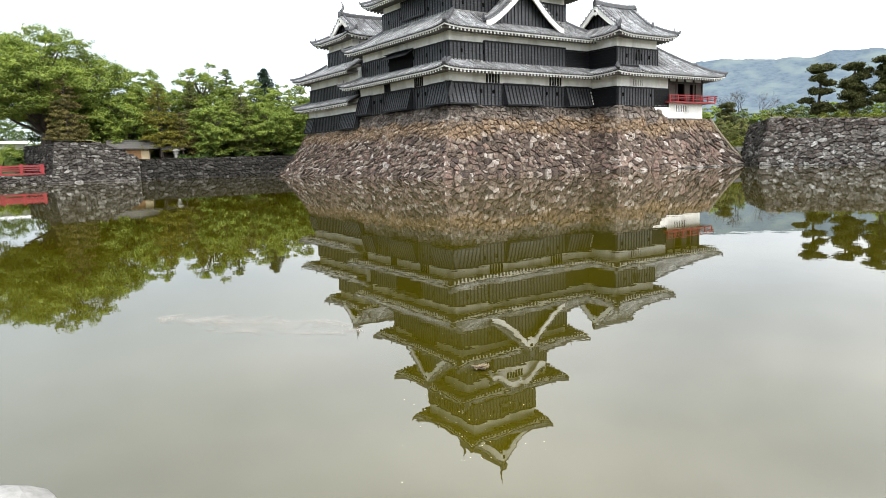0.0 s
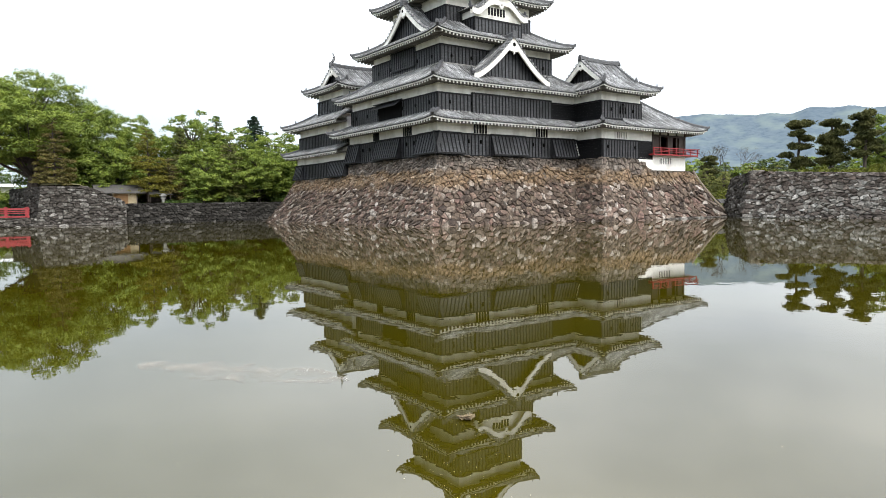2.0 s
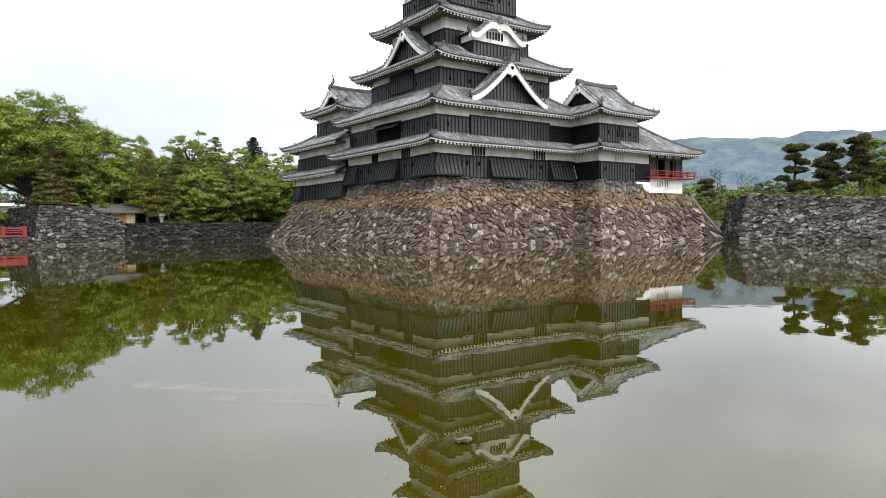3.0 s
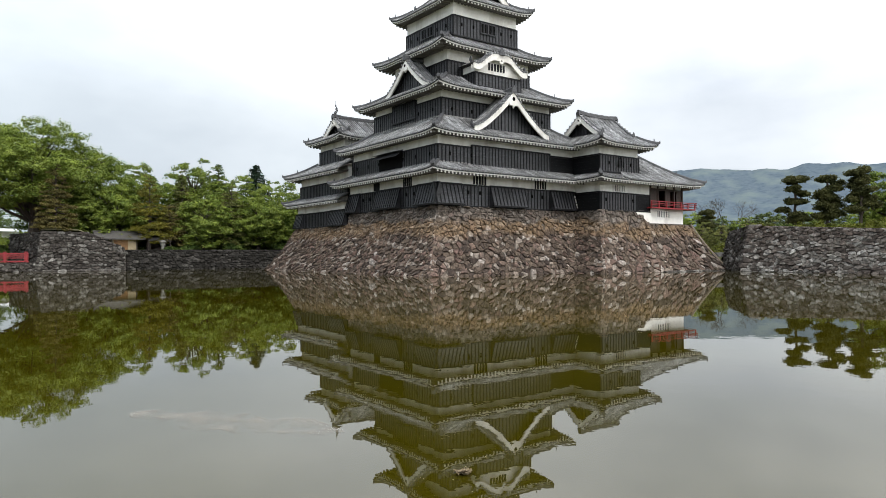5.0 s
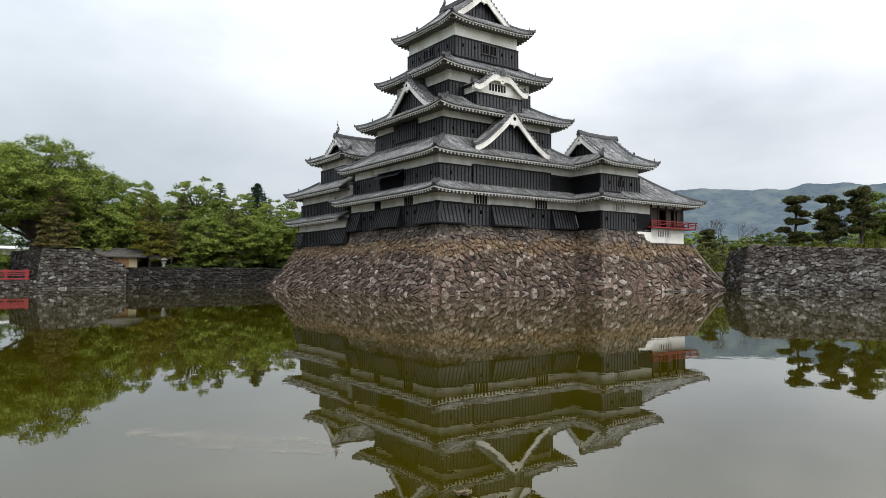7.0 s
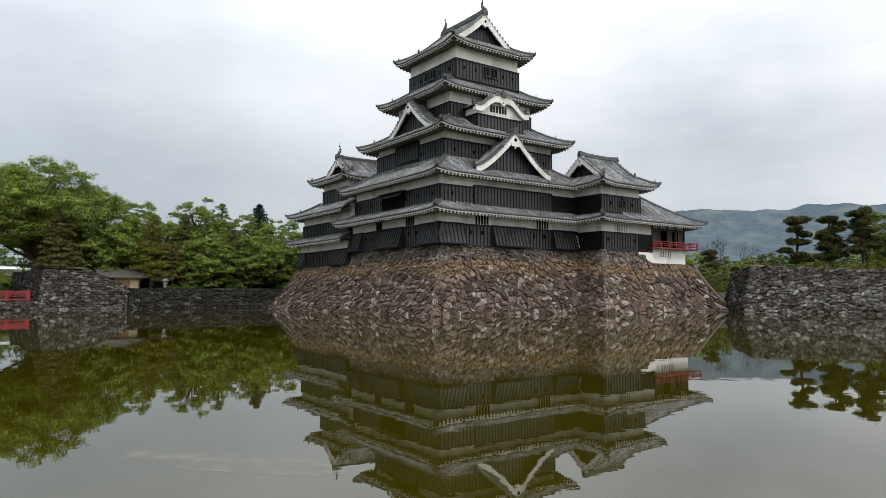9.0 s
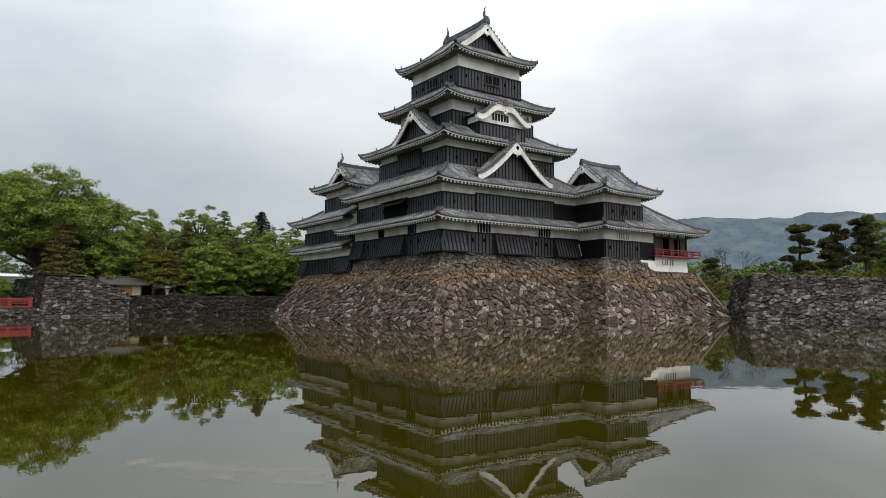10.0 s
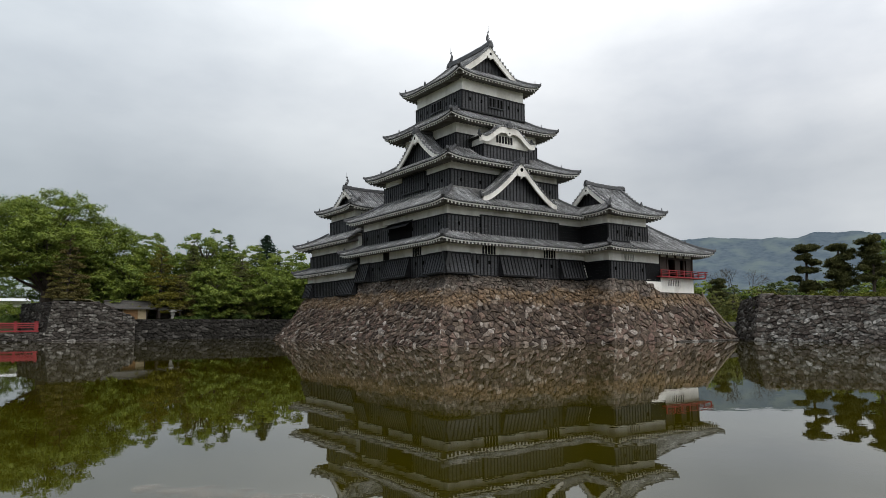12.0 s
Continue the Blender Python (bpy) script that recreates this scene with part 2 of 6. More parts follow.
BARK = mat("bark", (0.03, 0.022, 0.016), (0.085, 0.065, 0.05), 0.9, 3.0, 0.5, stretch=(4, 4, 0.7))
# blue-grey distance haze is painted into the forest colour
BLUFF = mat("forest_with_painted_haze", (0.082, 0.112, 0.142), (0.132, 0.162, 0.186), 0.95, 0.045, c3=(0.15, 0.184, 0.186), big=0.01, grain=0.0, spec=0.0)
CREAM = mat("clay_plaster", (0.42, 0.33, 0.20), (0.55, 0.45, 0.29), 0.9, 2.0)
THATCH = mat("plank_roof", (0.055, 0.051, 0.047), (0.12, 0.112, 0.104), 0.85, 2.0, 0.3, stretch=(6, 1, 1))
DEADLEAF = mat("dead_leaf", (0.05, 0.035, 0.02), (0.30, 0.23, 0.14), 0.8, 25.0)
PETAL = mat("faded_petals", (0.42, 0.38, 0.24), (0.62, 0.58, 0.44), 0.7, 30.0)
WHITE = mat("white_paint", (0.75, 0.75, 0.75), (0.82, 0.82, 0.82), 0.5, 1.0)


def leaf_mat(name, c1, c2, vary=0.1):
    m = mat(name, c1, c2, 0.65, 0.8, vary=vary, by="island", spec=0.12)
    n, l = m.node_tree.nodes, m.node_tree.links
    b = n["Principled BSDF"]
    tr = n.new("ShaderNodeBsdfTranslucent")
    l.new(b.inputs["Base Color"].links[0].from_socket, tr.inputs[0])
    mx = n.new("ShaderNodeMixShader")
    mx.inputs[0].default_value = 0.22
    l.new(b.outputs[0], mx.inputs[1])
    l.new(tr.outputs[0], mx.inputs[2])
    l.new(mx.outputs[0], n["Material Output"].inputs[0])
    return m


LEAF = leaf_mat("maple_green_leaf", (0.075, 0.125, 0.023), (0.322, 0.387, 0.070))
LEAF_D = leaf_mat("deep_green_leaf", (0.041, 0.078, 0.022), (0.158, 0.215, 0.048))
LEAF_R = leaf_mat("russet_leaf", (0.068, 0.062, 0.022), (0.215, 0.178, 0.056))
OCHRE = leaf_mat("ochre_green_leaf", (0.076, 0.076, 0.015), (0.281, 0.255, 0.038))
DUSK = leaf_mat("brownish_green_leaf", (0.081, 0.099, 0.032), (0.225, 0.225, 0.068))
NEEDLE = leaf_mat("pine_needles", (0.032, 0.040, 0.014), (0.12, 0.118, 0.04))
OLIVE = leaf_mat("olive_pine_needles", (0.114, 0.132, 0.037), (0.282, 0.283, 0.083))
PALE = leaf_mat("pale_green_leaf", (0.068, 0.095, 0.032), (0.153, 0.189, 0.059))
SHRUB = leaf_mat("yellow_green_shrub", (0.063, 0.081, 0.013), (0.216, 0.225, 0.036))
FIRNEEDLE = leaf_mat("fir_needles", (0.015, 0.032, 0.022), (0.035, 0.06, 0.035))


def water_mat():
    m = bpy.data.materials.new("murky_moat_water")
    m.use_nodes = True
    n, l = m.node_tree.nodes, m.node_tree.links
    b = n["Principled BSDF"]
    geo = n.new("ShaderNodeNewGeometry")
    a = n.new("ShaderNodeTexNoise")
    a.inputs["Scale"].default_value, a.inputs["Detail"].default_value = 0.25, 5
    l.new(geo.outputs["Position"], a.inputs["Vector"])
    r = n.new("ShaderNodeValToRGB")
    r.color_ramp.elements[0].position, r.color_ramp.elements[0].color = 0.3, (0.031, 0.026, 0.0008, 1)
    r.color_ramp.elements[1].position, r.color_ramp.elements[1].color = 0.7, (0.047, 0.0385, 0.0012, 1)
    l.new(a.outputs["Fac"], r.inputs[0])
    l.new(r.outputs[0], b.inputs["Base Color"])
    b.inputs["Roughness"].default_value = 0.0
    b.inputs["IOR"].default_value = 1.58
    w = n.new("ShaderNodeTexNoise")
    w.inputs["Scale"].default_value, w.inputs["Detail"].default_value = 2.2, 3
    l.new(geo.outputs["Position"], w.inputs["Vector"])
    bp = n.new("ShaderNodeBump")
    bp.inputs["Strength"].default_value, bp.inputs["Distance"].default_value = 0.042, 0.02
    l.new(w.outputs["Fac"], bp.inputs["Height"])
    l.new(bp.outputs[0], b.inputs["Normal"])
    return m


WATER = water_mat()


def film_mat():
    m = mat("pollen_film", (0.34, 0.30, 0.25), (0.46, 0.41, 0.35), 0.5, 3.0)
    n, l = m.node_tree.nodes, m.node_tree.links
    geo, tr, mx, no, mr = (n.new(t) for t in ("ShaderNodeNewGeometry", "ShaderNodeBsdfTransparent", "ShaderNodeMixShader", "ShaderNodeTexNoise", "ShaderNodeMapRange"))
    no.inputs["Scale"].default_value, no.inputs["Detail"].default_value = 2.6, 7
    l.new(geo.outputs["Position"], no.inputs["Vector"])
    mr.inputs["From Min"].default_value, mr.inputs["From Max"].default_value, mr.inputs["To Max"].default_value = 0.42, 0.8, 0.6
    l.new(no.outputs["Fac"], mr.inputs[0])
    l.new(mr.outputs[0], mx.inputs[0])
    l.new(tr.outputs[0], mx.inputs[1])
    l.new(n["Principled BSDF"].outputs[0], mx.inputs[2])
    l.new(mx.outputs[0], n["Material Output"].inputs[0])
    return m


FILM = film_mat()


# ---- mesh helpers ----
class Build:
    """Collects vertices and faces of one mesh, in world metres."""

    def __init__(self):
        self.v, self.f = [], []

    def poly(self, pts):
        k = len(self.v)
        self.v.extend(tuple(p) for p in pts)
        self.f.append(tuple(range(k, k + len(pts))))

    def box(self, x0, x1, y0, y1, z0, z1):
        k = len(self.v)
        self.v += [(x, y, z) for z in (z0, z1) for x, y in ((x0, y0), (x1, y0), (x1, y1), (x0, y1))]
        self.f += [tuple(k + i for i in q) for q in ((3, 2, 1, 0), (4, 5, 6, 7), (0, 1, 5, 4), (1, 2, 6, 5), (2, 3, 7, 6), (3, 0, 4, 7))]
        return self

    def hexa(self, low, high):
        """A block between two four-cornered rings."""
        k = len(self.v)
        self.v += [tuple(p) for p in low] + [tuple(p) for p in high]
        self.f += [tuple(k + i for i in q) for q in ((3, 2, 1, 0), (4, 5, 6, 7), (0, 1, 5, 4), (1, 2, 6, 5), (2, 3, 7, 6), (3, 0, 4, 7))]
        return self

    def sheet(self, grid):
        k, rows, cols = len(self.v), len(grid), len(grid[0])
        for row in grid:
            self.v.extend(tuple(p) for p in row)
        for i in range(rows - 1):
            for j in range(cols - 1):
                a = k + i * cols + j
                self.f.append((a, a + 1, a + cols + 1, a + cols))
        return self

    def sweep(self, pts, w, h, cap=True, taper=1.0):
        """A bar with a rounded top along pts; w wide, h high above the points."""
        pts = [Vector(p) for p in pts]
        rings = []
        for i, p in enumerate(pts):
            d = (pts[min(i + 1, len(pts) - 1)] - pts[max(i - 1, 0)]).normalized()
            s = d.cross(Vector((0, 0, 1)))
            s = s.normalized() if s.length > 1e-4 else Vector((1, 0, 0))
            q = i / max(1, len(pts) - 1)
            ww, hh = w * (1 + (taper - 1) * q), h * (1 + (taper - 1) * q)
            up = Vector((0, 0, 1))
            rings.append([p - s * ww / 2, p - s * ww / 2 + up * hh * 0.72, p - s * ww * 0.25 + up * hh, p + s * ww * 0.25 + up * hh, p + s * ww / 2 + up * hh * 0.72, p + s * ww / 2])
        k = len(self.v)
        for r in rings:
            self.v.extend(tuple(p) for p in r)
        for i in range(len(rings) - 1):
            for j in range(6):
                a, b2 = k + i * 6 + j, k + i * 6 + (j + 1) % 6
                self.f.append((a, b2, b2 + 6, a + 6))
        self.f.append(tuple(range(k + 5, k - 1, -1)))
        e = k + (len(rings) - 1) * 6
        self.f.append(tuple(range(e, e + 6)))
        return self

    def tube(self, pts, radii, n=7):
        pts = [Vector(p) for p in pts]
        k = len(self.v)
        for i, p in enumerate(pts):
            d = (pts[min(i + 1, len(pts) - 1)] - pts[max(i - 1, 0)]).normalized()
            s = d.cross(Vector((0.31, 0.95, 0.07))).normalized()
            t = d.cross(s)
            for j in range(n):
                a = 2 * math.pi * j / n
                self.v.append(tuple(p + (s * math.cos(a) + t * math.sin(a)) * radii[i]))
        for i in range(len(pts) - 1):
            for j in range(n):
                a, b2 = k + i * n + j, k + i * n + (j + 1) % n
                self.f.append((a, b2, b2 + n, a + n))
        self.f.append(tuple(range(k + n - 1, k - 1, -1)))
        e = k + (len(pts) - 1) * n
        self.f.append(tuple(range(e, e + n)))
        return self


ORIGIN = {}


def thing(name, at, label, category, group="", kind=""):
    ob = new(name)
    ob.location = at
    ORIGIN[ob.name] = Vector(at)
    return tagged(ob, label, category, group, kind)


def part(name, b, material, parent=None, label="", kind="", smooth=False, category=""):
    """Links what b holds as one mesh object under a thing or a part."""
    me = bpy.data.meshes.new(name)
    o = ORIGIN[parent.name] if parent else Vector((0, 0, 0))
    vv = np.array(b.v, dtype=float).reshape(-1, 3) - np.array(o)
    me.from_pydata([tuple(p) for p in vv], [], b.f)
    me.materials.append(material)
    if smooth:
        me.polygons.foreach_set("use_smooth", [True] * len(me.polygons))
    me.update()
    ob = new(name, me)
    if parent:
        ob.parent = parent
    ORIGIN[ob.name] = o
    return tagged(ob, label, category, "", kind)


def piece(name, me, parent, at):
    ob = new(name, me)
    ob.parent = parent
    ob.location = Vector(at) - ORIGIN[parent.name]
    ORIGIN[ob.name] = Vector(at)
    return ob
# ---- ground, water and distance ----
def ground_height(x, y):
    bank = -69.2 - 0.62 * x - 0.78 * y
    if bank > -1.0:
        return min(0.32, 0.32 + 1.62 * bank) if bank < 0 else 0.32
    if y > 36.2 and x > -36.0:
        return 2.35 if x > -31.6 else 4.5
    if y > 46.0:
        return 2.2
    if x > 23.6 and y < -17.4:
        return 4.0
    if x > 25.5 and y > -12.0:
        return 1.6
    if x > 32.0:
        return 1.6
    if x > -0.2 and y > 22.0:
        return 2.35
    if x < -95.0 or y < -120:
        return 1.5
    return -1.3


def build_ground():
    far = [90, 120, 170, 260, 420, 800, 1600, 3200]
    xs = sorted(set([-v for v in far] + far + list(range(-80, 81, 4)) + [-37.2, -36.4, -35.6, -31.9, -31.4, -0.4, 23.4, 23.9, 25.0, 26.0] + [-50 + 0.5 * i for i in range(40)]))
    ys = sorted(set([-v for v in far] + far + list(range(-80, 81, 4)) + [35.9, 36.5, 45.5, 46.5, 21.5, 22.5, -17.1, -17.7, -12.3, -11.5] + [-60 + 0.5 * i for i in range(20)]))
    b = Build()
    b.sheet([[(x, y, ground_height(x, y)) for x in xs] for y in ys])
    return tagged(part("ground", b, EARTH), "grassy earth banks round a castle moat", "ground", kind="structure")


build_ground()
b = Build()
b.sheet([[(x, y, 0.0) for x in (-400, -100, -60, -20, 40, 400)] for y in (-400, -100, -60, -20, 40, 400)])
tagged(part("water", b, WATER), "still olive-brown moat water mirroring the castle", "water", kind="structure")


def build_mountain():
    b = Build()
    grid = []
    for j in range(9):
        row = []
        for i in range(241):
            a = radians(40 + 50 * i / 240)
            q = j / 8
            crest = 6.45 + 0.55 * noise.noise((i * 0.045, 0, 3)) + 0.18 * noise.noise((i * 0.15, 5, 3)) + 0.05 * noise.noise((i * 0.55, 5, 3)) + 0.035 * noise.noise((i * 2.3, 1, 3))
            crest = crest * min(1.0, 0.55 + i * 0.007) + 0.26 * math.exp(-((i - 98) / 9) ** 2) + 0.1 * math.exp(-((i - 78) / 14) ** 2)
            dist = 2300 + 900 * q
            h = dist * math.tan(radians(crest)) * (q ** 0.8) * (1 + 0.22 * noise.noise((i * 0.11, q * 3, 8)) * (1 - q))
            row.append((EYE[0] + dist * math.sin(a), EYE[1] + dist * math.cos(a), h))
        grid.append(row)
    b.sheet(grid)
    return tagged(part("backdrop", b, BLUFF, smooth=True), "long blue-green forested mountain ridge with haze painted into its colour", "mountain", kind="structure")


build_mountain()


# ---- stone walls ----
def voronoi(w, h, su, sv, rng, jig=0.44, tilt=0.0, worn=0.0):
    """Irregular cells, su long and sv high, that fill a w by h sheet, as lists of (u, v); tilt: degrees by which they lean; worn: how far their corners are cut."""
    ca, sa = math.cos(radians(tilt)), math.sin(radians(tilt))

    def unit(u, v):
        return (u * ca + v * sa) / su, (v * ca - u * sa) / sv

    def metre(p, q):
        p, q = p * su, q * sv
        return p * ca - q * sa, p * sa + q * ca

    ends = [unit(u, v) for u in (-1.0, w + 1.0) for v in (-0.8, h + 0.8)]
    pts = []
    for j in range(int(min(p[1] for p in ends)) - 1, int(max(p[1] for p in ends)) + 2):
        for i in range(int(min(p[0] for p in ends)) - 1, int(max(p[0] for p in ends)) + 2):
            u, v = metre(i, j)
            if not (-1.2 < u < w + 1.2 and -1.0 < v < h + 1.0):
                continue
            if rng.random() < 0.22:
                continue
            pts.append((i + 0.5 * (j % 2) + rng.uniform(-0.46, 0.46), j + rng.uniform(-jig, jig), rng.uniform(0.0, 0.68 * jig)))
            if rng.random() < 0.62:
                pts.append((pts[-1][0] + rng.uniform(-0.6, 0.6), pts[-1][1] + rng.uniform(-1.2, 1.2) * jig, rng.uniform(-0.1, 0.1)))
    cells = {}
    for k, p in enumerate(pts):
        cells.setdefault((int(math.floor(p[0])), int(math.floor(p[1]))), []).append(k)
    out = []
    for k, (px, py, pw) in enumerate(pts):
        poly = [(px - 2, py - 2), (px + 2, py - 2), (px + 2, py + 2), (px - 2, py + 2)]
        ci, cj = int(math.floor(px)), int(math.floor(py))
        for di in (-2, -1, 0, 1, 2):
            for dj in (-2, -1, 0, 1, 2):
                for q in cells.get((ci + di, cj + dj), ()):
                    if q == k or not poly:
                        continue
                    qx, qy, qw = pts[q]
                    c = (qx * qx + qy * qy - qw - px * px - py * py + pw) / 2
                    poly = clip(poly, qx - px, qy - py, c)
        if len(poly) < 3:
            continue
        rough = []
        for i in range(len(poly)):
            a, b2 = poly[i], poly[(i + 1) % len(poly)]
            rough.append(a)
            if math.hypot(b2[0] - a[0], b2[1] - a[1]) > 0.45:
                q, pull = rng.uniform(0.3, 0.7), rng.uniform(-0.02, 0.12)
                mx, my = a[0] + (b2[0] - a[0]) * q, a[1] + (b2[1] - a[1]) * q
                rough.append((mx + (px - mx) * pull, my + (py - my) * pull))
        if worn:
            rough = [(a[0] + (b2[0] - a[0]) * f, a[1] + (b2[1] - a[1]) * f) for a, b2 in zip(poly, poly[1:] + poly[:1]) for f in (worn * rng.uniform(0.5, 1.2), 1 - worn * rng.uniform(0.5, 1.2))]
        poly = [metre(u, v) for u, v in rough]
        for nx, ny, c in ((1, 0, w), (-1, 0, 0), (0, 1, h), (0, -1, 0)):
            poly = clip(poly, nx, ny, c) if poly else poly
        if len(poly) >= 3:
            out.append(poly)
    return out


def clip(poly, nx, ny, c):
    res = []
    for i in range(len(poly)):
        a, b2 = poly[i], poly[(i + 1) % len(poly)]
        da, db = a[0] * nx + a[1] * ny - c, b2[0] * nx + b2[1] * ny - c
        if da <= 0:
            res.append(a)
        if da * db < 0:
            t = da / (da - db)
            res.append((a[0] + (b2[0] - a[0]) * t, a[1] + (b2[1] - a[1]) * t))
    return res


def stone(b, poly, place, out, rng, gap=0.014, proud=0.13):
    """One rough split stone over the cell poly; place(u, v) is on the face, out its outward unit."""
    cu, cv = sum(p[0] for p in poly) / len(poly), sum(p[1] for p in poly) / len(poly)
    size = max(0.08, max(math.hypot(p[0] - cu, p[1] - cv) for p in poly))
    hgt = proud * rng.uniform(0.25, 1.7)
    tu, tv = rng.uniform(-0.3, 0.3), rng.uniform(-0.42, 0.34)
    gap *= rng.choice((0.2, 0.6, 1.2, 2.6))
    nick = [rng.uniform(0.95, 1.03) for p in poly]
    rings = []
    for shrink, lift in ((1 - gap / size, -0.3), (0.97 - gap / size, 0.62), (0.78, 1.0)):
        ring = []
        for (u, v), f in zip(poly, nick):
            du, dv = (u - cu) * shrink * f, (v - cv) * shrink * f
            p = Vector(place(cu + du, cv + dv))
            ring.append(p + out * (hgt * lift + (du * tu + dv * tv if lift > 0 else 0) + (rng.uniform(-0.025, 0.025) if lift > 0 else 0)))
        rings.append(ring)
    k, n = len(b.v), len(poly)
    for r in rings:
        b.v.extend(tuple(p) for p in r)
    for i in range(2):
        for j in range(n):
            a, c = k + i * n + j, k + i * n + (j + 1) % n
            b.f.append((a, c, c + n, a + n))
    # the face is split into a few planes about an uneven point
    au, av = cu + rng.uniform(-0.3, 0.3) * size, cv + rng.uniform(-0.25, 0.25) * size
    b.v.append(tuple(Vector(place(au, av)) + out * (hgt * rng.uniform(0.95, 1.35) + (au - cu) * tu + (av - cv) * tv)))
    for j in range(n):
        b.f.append((k + 2 * n + j, k + 2 * n + (j + 1) % n, k + 3 * n))
    return cu, cv


def stone_face(parent, w, h, place, out, su, sv, seed, single, joined, near=None, limit=300, proud=0.12, jig=0.44, keep=None, tilt=0.0, worn=0.0):
    """Covers a face with stones; those for which near(u, v) holds become pieces, the rest one mesh."""
    rng = random.Random(seed)
    rest = Build()
    done = 0
    out = Vector(out).normalized()
    for poly in voronoi(w, h, su, sv, rng, jig, tilt, worn):
        cu, cv = sum(p[0] for p in poly) / len(poly), sum(p[1] for p in poly) / len(poly)
        if keep and not keep(cu, cv):
            continue
        if near and done < limit and near(cu, cv):
            one = Build()
            stone(one, poly, place, out, rng, proud=proud)
            at = Vector(place(cu, cv))
            me = bpy.data.meshes.new("stone")
            me.from_pydata([tuple(Vector(p) - at) for p in one.v], [], one.f)
            me.materials.append(single)
            piece("stone", me, parent, at)
            done += 1
        else:
            stone(rest, poly, place, out, rng, proud=proud)
    if rest.f:
        part("rubble", rest, joined, parent, kind="stuff")
    return done


def bat(z, top, run):
    """How far a battered face stands out at height z."""
    return run * max(0.0, (top - z) / top) ** 1.35


def inner(p):
    """A point moved in behind the stones."""
    return (p[0] + 0.05, p[1] + 0.05, p[2])


def corner_stones(parent, x0, y0, low, top, run, seed):
    """Long worn stones laid by turns up the battered corner whose top stands at x0, y0."""
    rng = random.Random(seed)
    z, i = low, 0
    while z < top - 0.15:
        hh = min(rng.uniform(0.36, 0.72), top - z)
        lx, ly = (0.5, 1.2) if i % 2 == 0 else (1.2, 0.5)
        lx, ly = lx * rng.uniform(0.75, 1.25), ly * rng.uniform(0.75, 1.25)
        quoin = Build()
        rings = []
        for q, shy in ((0.03, 0.05), (0.2, 0.0), (0.8, 0.0), (0.97, 0.06)):
            zz = z + hh * q
            o = bat(zz, top, run) + rng.uniform(0.09, 0.13)
            x, y = x0 - o + shy, y0 - o + shy
            j = [rng.uniform(-0.035, 0.035) for _ in range(6)]
            rings.append([(x + 0.1, y + j[0], zz), (x + lx * 0.5, y + j[1], zz), (x + lx - shy + j[2], y + 0.05, zz), (x + lx - shy + j[2], y + ly, zz),
                          (x + 0.05, y + ly - shy + j[3], zz), (x + j[4], y + ly * 0.5, zz), (x + j[5], y + 0.1, zz)])
        quoin.sheet([r + r[:1] for r in rings])
        quoin.poly(rings[-1])
        part("quoin", quoin, STONE, parent)
        z += hh
        i += 1


